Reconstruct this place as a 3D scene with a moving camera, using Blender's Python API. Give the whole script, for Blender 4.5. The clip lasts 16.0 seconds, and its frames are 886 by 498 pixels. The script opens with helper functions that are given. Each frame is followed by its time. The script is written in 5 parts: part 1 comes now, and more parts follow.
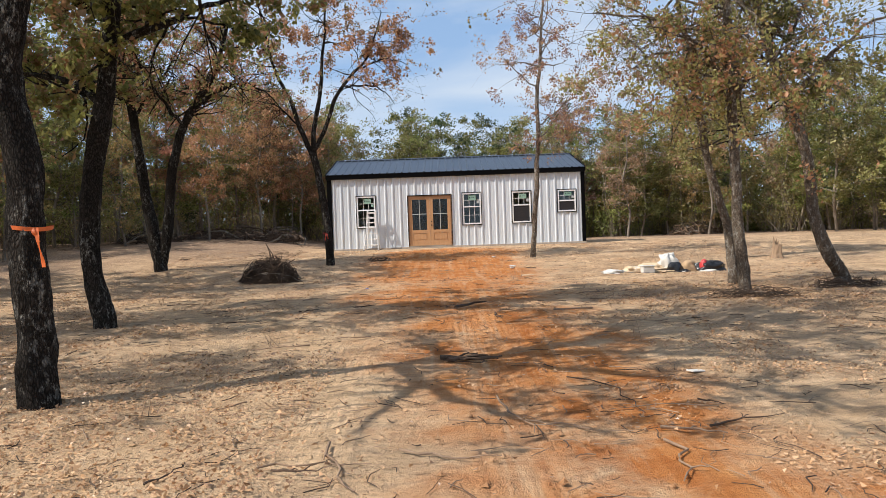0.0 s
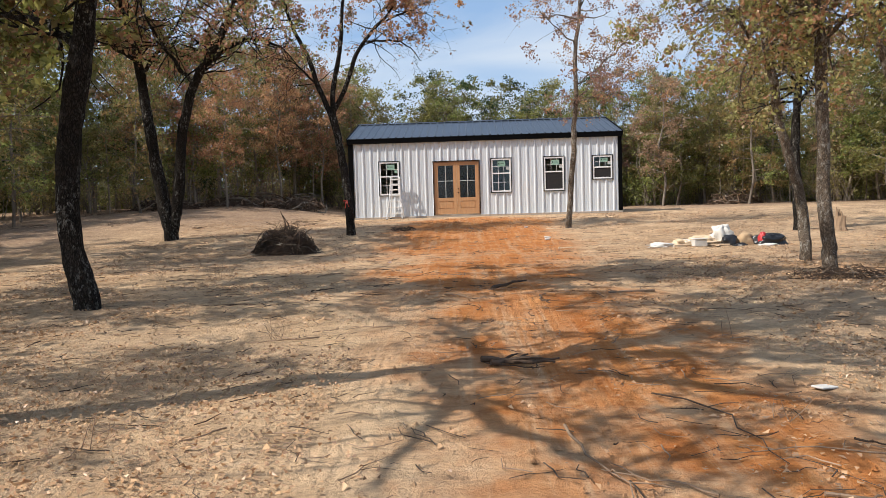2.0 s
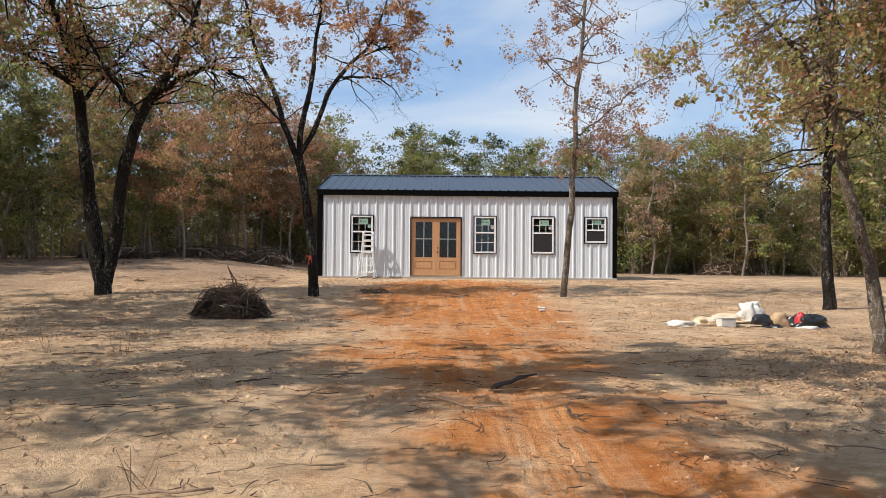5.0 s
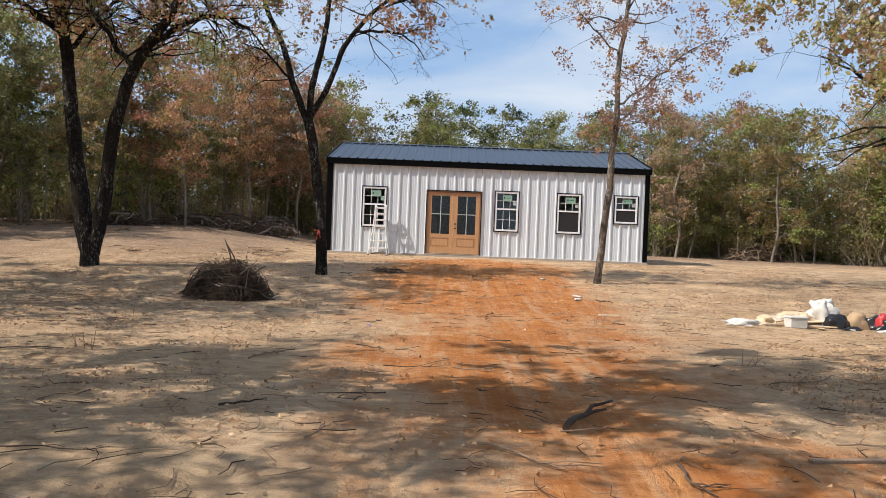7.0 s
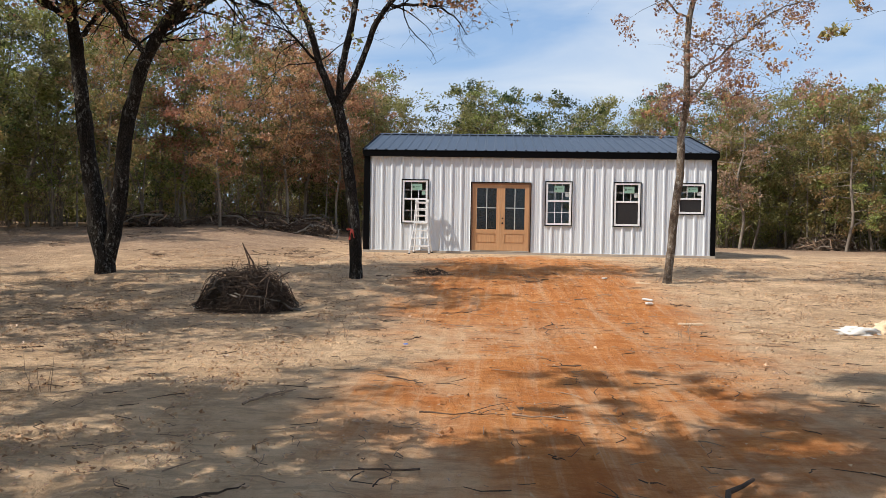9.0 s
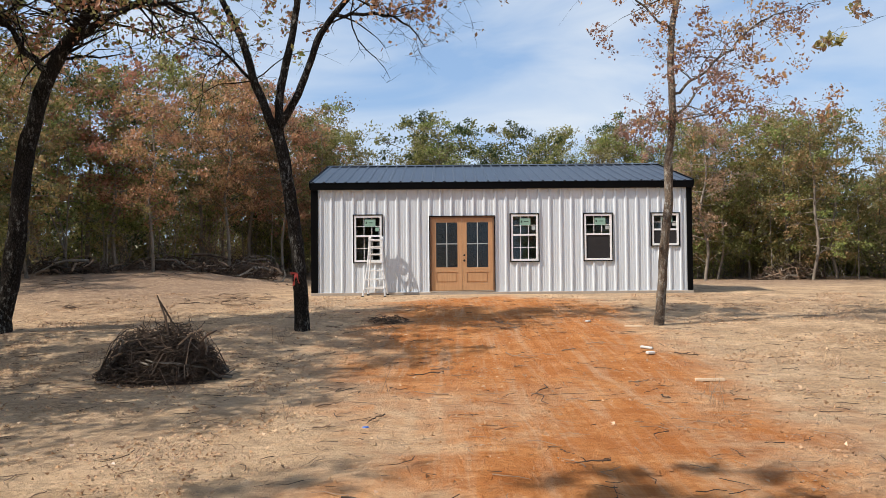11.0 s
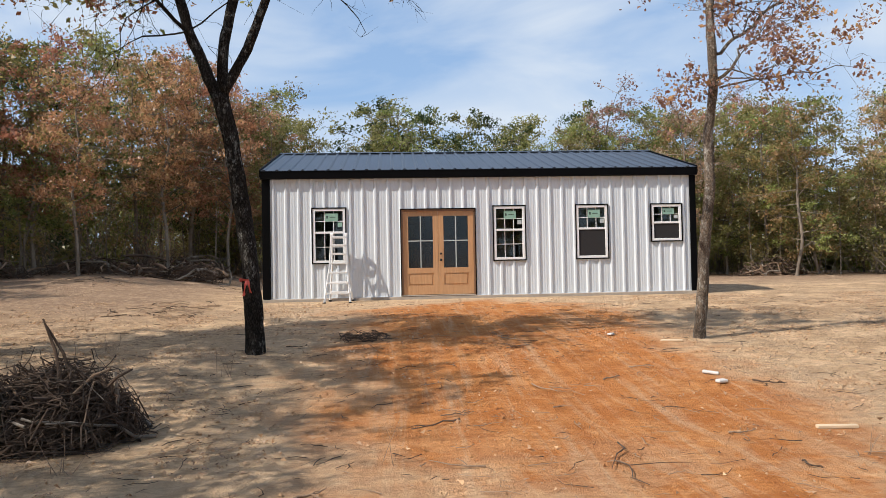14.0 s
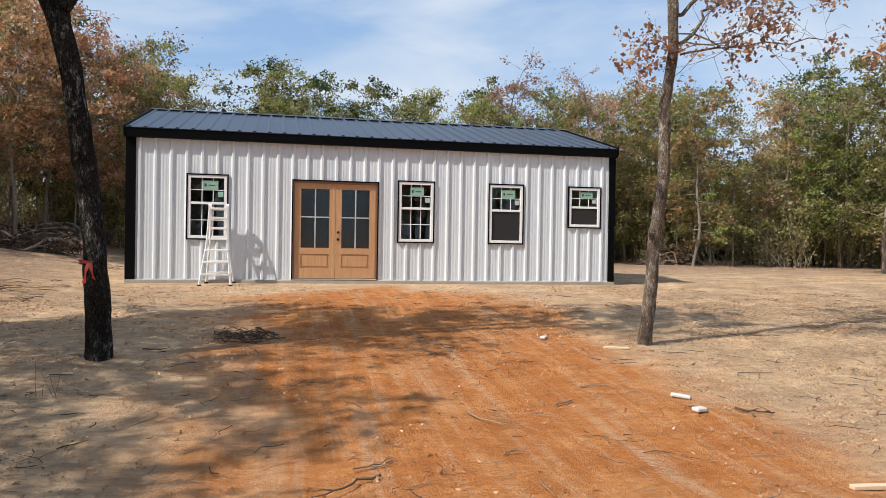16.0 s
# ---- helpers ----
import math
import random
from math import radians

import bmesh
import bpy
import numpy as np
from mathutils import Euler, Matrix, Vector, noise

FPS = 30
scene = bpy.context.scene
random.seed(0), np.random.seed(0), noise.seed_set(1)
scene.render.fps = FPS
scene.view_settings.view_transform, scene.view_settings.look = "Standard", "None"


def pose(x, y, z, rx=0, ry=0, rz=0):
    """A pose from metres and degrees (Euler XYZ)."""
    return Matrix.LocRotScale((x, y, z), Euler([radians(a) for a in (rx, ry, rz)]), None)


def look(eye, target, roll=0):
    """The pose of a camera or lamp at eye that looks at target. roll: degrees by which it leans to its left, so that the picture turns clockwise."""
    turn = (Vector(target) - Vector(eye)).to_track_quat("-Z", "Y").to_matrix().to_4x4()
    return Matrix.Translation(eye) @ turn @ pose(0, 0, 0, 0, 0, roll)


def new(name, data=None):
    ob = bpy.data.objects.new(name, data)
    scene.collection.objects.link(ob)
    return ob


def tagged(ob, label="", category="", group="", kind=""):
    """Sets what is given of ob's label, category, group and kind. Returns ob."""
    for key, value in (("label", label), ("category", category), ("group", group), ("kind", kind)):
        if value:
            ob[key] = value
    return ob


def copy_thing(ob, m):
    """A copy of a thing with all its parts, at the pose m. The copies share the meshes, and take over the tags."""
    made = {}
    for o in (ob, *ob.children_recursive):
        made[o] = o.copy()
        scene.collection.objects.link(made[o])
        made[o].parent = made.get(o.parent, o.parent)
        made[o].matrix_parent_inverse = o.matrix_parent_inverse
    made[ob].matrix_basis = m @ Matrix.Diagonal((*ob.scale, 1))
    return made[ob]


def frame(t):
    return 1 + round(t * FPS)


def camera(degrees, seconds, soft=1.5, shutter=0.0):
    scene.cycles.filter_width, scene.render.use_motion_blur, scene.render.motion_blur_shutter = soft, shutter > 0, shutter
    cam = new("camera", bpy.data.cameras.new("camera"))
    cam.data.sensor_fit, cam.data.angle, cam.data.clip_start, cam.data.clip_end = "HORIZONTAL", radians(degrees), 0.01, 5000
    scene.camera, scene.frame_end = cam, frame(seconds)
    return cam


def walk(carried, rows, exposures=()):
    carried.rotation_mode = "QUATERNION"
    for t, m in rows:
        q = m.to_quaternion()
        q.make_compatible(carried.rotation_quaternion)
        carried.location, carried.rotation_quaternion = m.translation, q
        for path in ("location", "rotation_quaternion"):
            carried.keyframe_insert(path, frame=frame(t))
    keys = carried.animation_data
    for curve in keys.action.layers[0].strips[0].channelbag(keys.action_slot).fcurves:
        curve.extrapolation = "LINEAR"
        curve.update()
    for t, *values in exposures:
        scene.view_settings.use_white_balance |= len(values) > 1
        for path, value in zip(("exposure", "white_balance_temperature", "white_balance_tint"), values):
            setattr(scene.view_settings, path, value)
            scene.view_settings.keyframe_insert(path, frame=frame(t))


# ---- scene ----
cam = camera(60.8, 16.0, 0.6)
ROWS = [
    (0, 0.001, -0.047, 1.488, 89.19, 2.00, -0.11),
    (0.5, 0.020, 0.448, 1.473, 88.21, 1.64, 0.12),
    (1, -0.045, 0.868, 1.476, 87.09, 1.61, 0.86),
    (1.5, -0.170, 1.301, 1.540, 86.41, 1.60, 1.62),
    (2, -0.153, 1.676, 1.508, 86.82, 1.70, 1.67),
    (2.5, -0.081, 2.188, 1.535, 88.26, 1.65, 0.94),
    (3, -0.076, 2.722, 1.556, 90.71, 0.79, -2.62),
    (3.5, -0.051, 3.198, 1.560, 92.23, 0.19, -4.34),
    (4, -0.163, 3.702, 1.544, 92.05, -0.16, -2.14),
    (4.5, -0.245, 4.187, 1.540, 91.72, -0.06, -0.57),
    (7, -0.714, 6.636, 1.673, 89.31, -2.23, 0.21),
    (7.5, -0.685, 7.128, 1.689, 88.85, -2.18, 1.07),
    (8, -0.704, 7.607, 1.702, 88.65, -2.27, 2.52),
    (10.5, -0.978, 10.225, 1.826, 90.12, 0.57, 3.58),
    (11, -1.080, 10.770, 1.843, 91.51, 0.47, -0.08),
    (11.5, -1.232, 11.237, 1.867, 92.40, -0.02, 0.58),
    (12, -1.340, 11.789, 1.840, 92.66, -0.77, 0.18),
    (12.5, -1.453, 12.291, 1.870, 92.69, -0.58, -0.61),
    (13, -1.639, 12.724, 1.883, 92.10, 0.08, -1.81),
    (13.5, -1.661, 13.230, 1.887, 91.58, 0.74, -2.88),
    (14, -1.710, 13.715, 1.939, 91.25, 1.10, -3.95),
    (14.5, -1.739, 14.210, 2.027, 90.91, 1.04, -5.54),
    (15, -1.745, 14.803, 2.079, 90.70, 0.53, -7.46),
    (15.5, -1.827, 15.290, 2.081, 90.24, -0.22, -9.99),
    (16, -1.799, 15.869, 2.063, 89.48, -0.95, -12.50),
]
EXPOSURE = 0.2
walk(cam, [(t, pose(x, y, z, rx, ry, rz)) for t, x, y, z, rx, ry, rz in ROWS], [(0.0, EXPOSURE), (16.0, EXPOSURE)])

# ---- world and sun ----
SUN_EL, SUN_DX, SUN_DY = radians(47.0), 0.94, 0.341
world = bpy.data.worlds.new("sky")
scene.world = world
world.use_nodes = True
wn, wl = world.node_tree.nodes, world.node_tree.links
wn.clear()
sky = wn.new("ShaderNodeTexSky")
sky.sky_type, sky.sun_disc = "NISHITA", False
sky.sun_elevation, sky.sun_rotation = SUN_EL, math.atan2(-SUN_DX, -SUN_DY) % (2 * math.pi)
sky.air_density, sky.dust_density, sky.ozone_density = 1.0, 1.2, 1.5
coord = wn.new("ShaderNodeTexCoord")
stretch = wn.new("ShaderNodeMapping")
stretch.inputs["Scale"].default_value = (1.6, 2.2, 5.0)
stretch.inputs["Rotation"].default_value = (0.0, 0.5, 0.3)
wisps = wn.new("ShaderNodeTexNoise")
wisps.inputs["Scale"].default_value, wisps.inputs["Detail"].default_value = 1.7, 7.0
wisps.inputs["Distortion"].default_value = 0.6
band = wn.new("ShaderNodeMapRange")
band.inputs[1].default_value, band.inputs[2].default_value = 0.42, 0.75
band.inputs[3].default_value, band.inputs[4].default_value = 0.05, 0.85
cloud = wn.new("ShaderNodeMix")
cloud.data_type = "RGBA"
cloud.inputs[7].default_value = (6.3, 6.7, 7.1, 1)
haze = wn.new("ShaderNodeMix")
haze.data_type = "RGBA"
haze.inputs[0].default_value = 0.5
haze.inputs[7].default_value = (2.6, 4.4, 7.4, 1)
back = wn.new("ShaderNodeBackground")
back.inputs["Strength"].default_value = 0.116
wout = wn.new("ShaderNodeOutputWorld")
wl.new(coord.outputs["Generated"], stretch.inputs["Vector"])
wl.new(stretch.outputs["Vector"], wisps.inputs["Vector"])
wl.new(wisps.outputs["Fac"], band.inputs[0])
wl.new(band.outputs[0], cloud.inputs[0])
wl.new(sky.outputs["Color"], haze.inputs[6])
wl.new(haze.outputs[2], cloud.inputs[6])
wl.new(cloud.outputs[2], back.inputs["Color"])
wl.new(back.outputs[0], wout.inputs["Surface"])

sun = new("sun", bpy.data.lights.new("sun", "SUN"))
sun.data.energy, sun.data.angle, sun.data.color = 5.0, radians(0.55), (1.0, 0.93, 0.84)
sun.matrix_world = look((-40 * SUN_DX, -40 * SUN_DY, 40 * math.tan(SUN_EL)), (0, 0, 0))


# ---- materials ----
def material(name):
    m = bpy.data.materials.new(name)
    m.use_nodes = True
    nt = m.node_tree
    return m, nt.nodes, nt.links, nt.nodes["Principled BSDF"]


def tex_noise(n, l, vec, scale, detail=4.0, rough=0.55, distort=0.0):
    t = n.new("ShaderNodeTexNoise")
    t.inputs["Scale"].default_value, t.inputs["Detail"].default_value = scale, detail
    t.inputs["Roughness"].default_value, t.inputs["Distortion"].default_value = rough, distort
    if vec is not None:
        l.new(vec, t.inputs["Vector"])
    return t.outputs["Fac"]


def mapped(n, l, scale=(1, 1, 1), space="Object"):
    c, mp = n.new("ShaderNodeTexCoord"), n.new("ShaderNodeMapping")
    mp.inputs["Scale"].default_value = scale
    l.new(c.outputs[space], mp.inputs["Vector"])
    return mp.outputs["Vector"]


def remap(n, l, value, a, b, c=0.0, d=1.0):
    r = n.new("ShaderNodeMapRange")
    l.new(value, r.inputs[0])
    for i, v in enumerate((a, b, c, d)):
        r.inputs[i + 1].default_value = v
    return r.outputs[0]


def blend(n, l, fac, a, b):
    x = n.new("ShaderNodeMix")
    x.data_type = "RGBA"
    if isinstance(fac, float):
        x.inputs[0].default_value = fac
    else:
        l.new(fac, x.inputs[0])
    for i, c in ((6, a), (7, b)):
        if isinstance(c, tuple):
            x.inputs[i].default_value = (*c, 1)
        else:
            l.new(c, x.inputs[i])
    return x.outputs[2]


def calc(n, l, op, a, b=0.0, c=None):
    x = n.new("ShaderNodeMath")
    x.operation = op
    for i, v in enumerate((a, b, c)):
        if v is None:
            continue
        if isinstance(v, (int, float)):
            x.inputs[i].default_value = v
        else:
            l.new(v, x.inputs[i])
    return x.outputs[0]


def bumped(n, l, bsdf, height, strength, dist=0.02):
    b = n.new("ShaderNodeBump")
    b.inputs["Strength"].default_value, b.inputs["Distance"].default_value = strength, dist
    l.new(height, b.inputs["Height"])
    l.new(b.outputs[0], bsdf.inputs["Normal"])


def plain(name, dark, light, rough=0.6, metal=0.0, scale=6.0, stretch=(1, 1, 1), bump=0.15, fine=60.0, spread=0.0, spec=0.5):
    """Paint, wood, cloth and the like: two tones by a coarse and a fine grain, with slight relief."""
    m, n, l, b = material(name)
    v = mapped(n, l, stretch)
    coarse, grain = tex_noise(n, l, v, scale), tex_noise(n, l, v, fine, 3.0)
    f = calc(n, l, "MULTIPLY_ADD", grain, 0.4, calc(n, l, "MULTIPLY", coarse, 0.6))
    f = remap(n, l, f, 0.32, 0.68)
    if spread:
        oi = n.new("ShaderNodeObjectInfo")
        f = calc(n, l, "MULTIPLY_ADD", oi.outputs["Random"], spread, calc(n, l, "MULTIPLY", f, 1 - spread))
    l.new(blend(n, l, f, dark, light), b.inputs["Base Color"])
    b.inputs["Roughness"].default_value, b.inputs["Metallic"].default_value = rough, metal
    b.inputs["Specular IOR Level"].default_value = spec
    if bump:
        bumped(n, l, b, grain, bump, 0.004)
    return m


def bark(name, dark, light, moss, size=1.0, bare=0.0):
    """Furrowed bark: short upright plates between dark cracks, flecked with pale lichen."""
    m, n, l, b = material(name)
    v = mapped(n, l, (1, 1, 0.34))
    wob = n.new("ShaderNodeVectorMath")
    wob.operation = "MULTIPLY_ADD"
    nz = n.new("ShaderNodeTexNoise")
    nz.inputs["Scale"].default_value, nz.inputs["Detail"].default_value = 16.0, 5.0
    l.new(v, nz.inputs["Vector"])
    l.new(nz.outputs["Color"], wob.inputs[0])
    wob.inputs[1].default_value = (0.07, 0.07, 0.07)
    l.new(v, wob.inputs[2])
    plates = n.new("ShaderNodeTexVoronoi")
    plates.feature = "DISTANCE_TO_EDGE"
    plates.inputs["Scale"].default_value = 46.0 / size
    l.new(wob.outputs[0], plates.inputs["Vector"])
    ridge = remap(n, l, plates.outputs["Distance"], 0.02, 0.3)
    fine = tex_noise(n, l, v, 95.0, 6.0, 0.75)
    broad = tex_noise(n, l, mapped(n, l, (1, 1, 0.5)), 2.6, 5.0, 0.65)
    tone = calc(n, l, "MULTIPLY", calc(n, l, "MULTIPLY_ADD", ridge, 0.6, calc(n, l, "MULTIPLY", fine, 0.5)), remap(n, l, broad, 0.3, 0.7, 0.55, 1.15))
    col = blend(n, l, remap(n, l, tone, 0.15, 0.85), dark, light)
    fleck = remap(n, l, tex_noise(n, l, mapped(n, l, (1, 1, 0.5)), 15.0, 7.0, 0.78), 0.52, 0.58)
    area = remap(n, l, tex_noise(n, l, mapped(n, l, (1, 1, 0.4)), 3.0, 4.0, 0.6), 0.44, 0.58, bare, 0.95)
    col = blend(n, l, calc(n, l, "MULTIPLY", fleck, calc(n, l, "MULTIPLY", area, remap(n, l, ridge, 0.2, 0.8, 0.35, 1.0))), col, moss)
    l.new(col, b.inputs["Base Color"])
    b.inputs["Roughness"].default_value = 0.94
    b.inputs["Specular IOR Level"].default_value = 0.12
    bumped(n, l, b, calc(n, l, "MULTIPLY_ADD", fine, 0.6, ridge), 0.9, 0.018 * size)
    return m


def foliage(name, tones, translucent=0.5):
    """Leaves: a tone for every leaf out of four, shifted a little from tree to tree, light shining through."""
    m, n, l, b = material(name)
    geo, oi = n.new("ShaderNodeNewGeometry"), n.new("ShaderNodeObjectInfo")
    ramp = n.new("ShaderNodeValToRGB")
    ramp.color_ramp.interpolation = "LINEAR"
    els = ramp.color_ramp.elements
    while len(els) < len(tones):
        els.new(0.5)
    for i, c in enumerate(tones):
        els[i].position, els[i].color = i / (len(tones) - 1), (*c, 1)
    clump = tex_noise(n, l, mapped(n, l), 0.55, 2.0)
    f = calc(n, l, "MULTIPLY_ADD", geo.outputs["Random Per Island"], 0.62, calc(n, l, "MULTIPLY", remap(n, l, clump, 0.3, 0.7), 0.38))
    l.new(f, ramp.inputs[0])
    hsv = n.new("ShaderNodeHueSaturation")
    l.new(ramp.outputs[0], hsv.inputs["Color"])
    l.new(calc(n, l, "MULTIPLY_ADD", oi.outputs["Random"], 0.05, 0.475), hsv.inputs["Hue"])
    l.new(calc(n, l, "MULTIPLY_ADD", oi.outputs["Random"], 0.6, 0.95), hsv.inputs["Value"])
    l.new(hsv.outputs[0], b.inputs["Base Color"])
    b.inputs["Roughness"].default_value, b.inputs["Specular IOR Level"].default_value = 0.42, 0.5
    tr, mix, out = n.new("ShaderNodeBsdfTranslucent"), n.new("ShaderNodeMixShader"), n["Material Output"]
    l.new(hsv.outputs[0], tr.inputs["Color"])
    mix.inputs[0].default_value = translucent
    l.new(b.outputs[0], mix.inputs[1])
    l.new(tr.outputs[0], mix.inputs[2])
    l.new(mix.outputs[0], out.inputs["Surface"])
    return m


def glass(name, tint, rough):
    m, n, l, b = material(name)
    out, fr = n["Material Output"], n.new("ShaderNodeFresnel")
    tr, gl, mix = n.new("ShaderNodeBsdfTransparent"), n.new("ShaderNodeBsdfGlossy"), n.new("ShaderNodeMixShader")
    fr.inputs["IOR"].default_value = 1.52
    tr.inputs["Color"].default_value = (*tint, 1)
    gl.inputs["Roughness"].default_value = rough
    l.new(calc(n, l, "MULTIPLY", fr.outputs[0], 1.6), mix.inputs[0])
    l.new(tr.outputs[0], mix.inputs[1])
    l.new(gl.outputs[0], mix.inputs[2])
    l.new(mix.outputs[0], out.inputs["Surface"])
    n.remove(b)
    return m


def ground_material():
    m, n, l, b = material("sandy ground")
    obj = mapped(n, l)
    sep = n.new("ShaderNodeSeparateXYZ")
    l.new(obj, sep.inputs[0])
    X, Y = sep.outputs[0], sep.outputs[1]
    big, mid, fine = tex_noise(n, l, obj, 0.33, 6.0, 0.6), tex_noise(n, l, obj, 1.7, 6.0, 0.62), tex_noise(n, l, obj, 38.0, 4.0, 0.7)
    grit = tex_noise(n, l, obj, 160.0, 2.0, 0.7)
    # pale sand, with greyer and browner patches
    sand = blend(n, l, remap(n, l, mid, 0.35, 0.65), (0.56, 0.375, 0.22), (0.80, 0.56, 0.345))
    sand = blend(n, l, remap(n, l, big, 0.45, 0.62, 0.0, 0.55), sand, (0.52, 0.375, 0.25))
    # the clay drive: a wobbling strip up to the door, widest before the house
    wob = calc(n, l, "MULTIPLY", calc(n, l, "SUBTRACT", tex_noise(n, l, obj, 0.45, 5.0, 0.65), 0.5), 5.0)
    axis = calc(n, l, "ADD", calc(n, l, "SUBTRACT", X, remap(n, l, Y, 4.0, 15.0, 1.2, 0.2)), wob)
    half = calc(n, l, "ADD", remap(n, l, Y, 5.0, 26.0, 1.15, 2.6), remap(n, l, Y, 30.5, 33.0, 0.0, -3.4))
    edge = calc(n, l, "SUBTRACT", half, calc(n, l, "ABSOLUTE", axis))
    clay = remap(n, l, edge, -0.6, 0.7)
    patch = remap(n, l, tex_noise(n, l, obj, 0.75, 6.0, 0.66), 0.34, 0.5, 0.15, 1.0)
    near = remap(n, l, Y, 14.0, 21.0, 0.0, 1.0)
    clay = calc(n, l, "MULTIPLY", clay, calc(n, l, "MAXIMUM", near, patch))
    tone = blend(n, l, remap(n, l, mid, 0.35, 0.68), (0.48, 0.165, 0.045), (0.66, 0.29, 0.10))
    tone = blend(n, l, remap(n, l, fine, 0.5, 0.8, 0.0, 0.3), tone, (0.68, 0.40, 0.20))
    streak = tex_noise(n, l, mapped(n, l, (3.2, 0.22, 1.0)), 1.6, 6.0, 0.7, 0.4)
    tone = blend(n, l, remap(n, l, streak, 0.5, 0.68, 0.0, 0.65), tone, (0.66, 0.44, 0.27))
    tone = blend(n, l, remap(n, l, streak, 0.46, 0.34, 0.0, 0.5), tone, (0.40, 0.12, 0.03))
    col = blend(n, l, clay, sand, tone)
    # wheel tracks pressed into the drive
    lane = calc(n, l, "ABSOLUTE", calc(n, l, "SUBTRACT", calc(n, l, "ABSOLUTE", calc(n, l, "ADD", X, calc(n, l, "MULTIPLY_ADD", Y, 0.02, 0.15))), 0.82))
    track = calc(n, l, "MULTIPLY", remap(n, l, lane, 0.5, 0.3), remap(n, l, Y, 17.0, 9.0, 0.15, 1.0))
    rib = n.new("ShaderNodeTexWave")
    rib.bands_direction = "X"
    rib.inputs["Scale"].default_value, rib.inputs["Distortion"].default_value = 3.4, 1.2
    l.new(obj, rib.inputs["Vector"])
    tread = calc(n, l, "MULTIPLY", track, rib.outputs["Fac"])
    streaks = calc(n, l, "MULTIPLY", remap(n, l, streak, 0.36, 0.6), remap(n, l, rib.outputs["Fac"], 0.1, 0.9, 0.7, 1.0))
    col = blend(n, l, calc(n, l, "MULTIPLY", track, calc(n, l, "MULTIPLY", streaks, 0.3)), col, (0.74, 0.54, 0.345))
    # bark crumbs and leaf mould under the trees, more towards the woods
    off = remap(n, l, calc(n, l, "ABSOLUTE", calc(n, l, "ADD", X, calc(n, l, "MULTIPLY", wob, 0.6))), 1.8, 6.0)
    mould = calc(n, l, "MULTIPLY", off, remap(n, l, tex_noise(n, l, obj, 1.1, 6.0, 0.7), 0.40, 0.58))
    speck = remap(n, l, tex_noise(n, l, obj, 17.0, 6.0, 0.8), 0.48, 0.56)
    col = blend(n, l, calc(n, l, "MULTIPLY", mould, calc(n, l, "MULTIPLY_ADD", speck, 0.72, 0.2)), col, (0.19, 0.115, 0.065))
    verge = calc(n, l, "MAXIMUM", remap(n, l, calc(n, l, "ADD", X, wob), -10.0, -15.0), remap(n, l, calc(n, l, "ADD", Y, wob), 38.0, 45.0))
    verge = calc(n, l, "MAXIMUM", verge, calc(n, l, "MULTIPLY", remap(n, l, calc(n, l, "ADD", X, calc(n, l, "MULTIPLY", wob, 0.6)), -5.0, -8.0, 0.0, 0.95), remap(n, l, Y, 25.0, 32.0)))
    verge = calc(n, l, "MULTIPLY", verge, remap(n, l, tex_noise(n, l, obj, 6.0, 7.0, 0.75), 0.38, 0.52, 0.4, 1.0))
    col = blend(n, l, calc(n, l, "MULTIPLY", verge, 0.9), col, (0.25, 0.165, 0.115))
    scuff = remap(n, l, tex_noise(n, l, mapped(n, l, (1.0, 2.6, 1.0)), 3.4, 7.0, 0.75, 0.8), 0.47, 0.6, 0.0, 0.5)
    col = blend(n, l, scuff, col, blend(n, l, clay, (0.31, 0.215, 0.14), (0.37, 0.13, 0.04)))
    pale = remap(n, l, tex_noise(n, l, obj, 5.5, 6.0, 0.7), 0.55, 0.7, 0.0, 0.5)
    col = blend(n, l, pale, col, blend(n, l, clay, (0.84, 0.63, 0.42), (0.76, 0.43, 0.20)))
    crumbs = remap(n, l, grit, 0.58, 0.7, 0.0, 0.4)
    col = blend(n, l, crumbs, col, (0.20, 0.10, 0.06))
    l.new(col, b.inputs["Base Color"])
    b.inputs["Roughness"].default_value, b.inputs["Specular IOR Level"].default_value = 0.95, 0.1
    h = calc(n, l, "ADD", calc(n, l, "MULTIPLY", fine, 0.5), calc(n, l, "MULTIPLY_ADD", grit, 0.25, calc(n, l, "MULTIPLY", mid, 0.9)))
    lumps = tex_noise(n, l, obj, 8.0, 5.0, 0.65)
    h = calc(n, l, "MULTIPLY_ADD", lumps, 0.7, h)
    h = calc(n, l, "SUBTRACT", h, calc(n, l, "MULTIPLY", calc(n, l, "MULTIPLY", tread, remap(n, l, mid, 0.40, 0.62)), 0.2))
    bumped(n, l, b, h, 0.85, 0.1)
    return m


M_GROUND = ground_material()
M_BARK = bark("dark oak bark", (0.007, 0.006, 0.005), (0.058, 0.048, 0.04), (0.30, 0.29, 0.26))
M_BARK_GREY = bark("grey oak bark", (0.06, 0.046, 0.035), (0.33, 0.255, 0.19), (0.58, 0.56, 0.50), 0.7, 0.5)
M_BARK_FAR = plain("thin tree bark", (0.05, 0.04, 0.032), (0.36, 0.30, 0.235), 0.95, 0, 5.0, (1, 1, 0.3), 0.5, 28.0, spread=0.35)
M_TWIG = plain("dry twig", (0.13, 0.08, 0.05), (0.36, 0.25, 0.165), 0.95, 0, 5.0, (1, 1, 1), 0.2, spread=0.3)
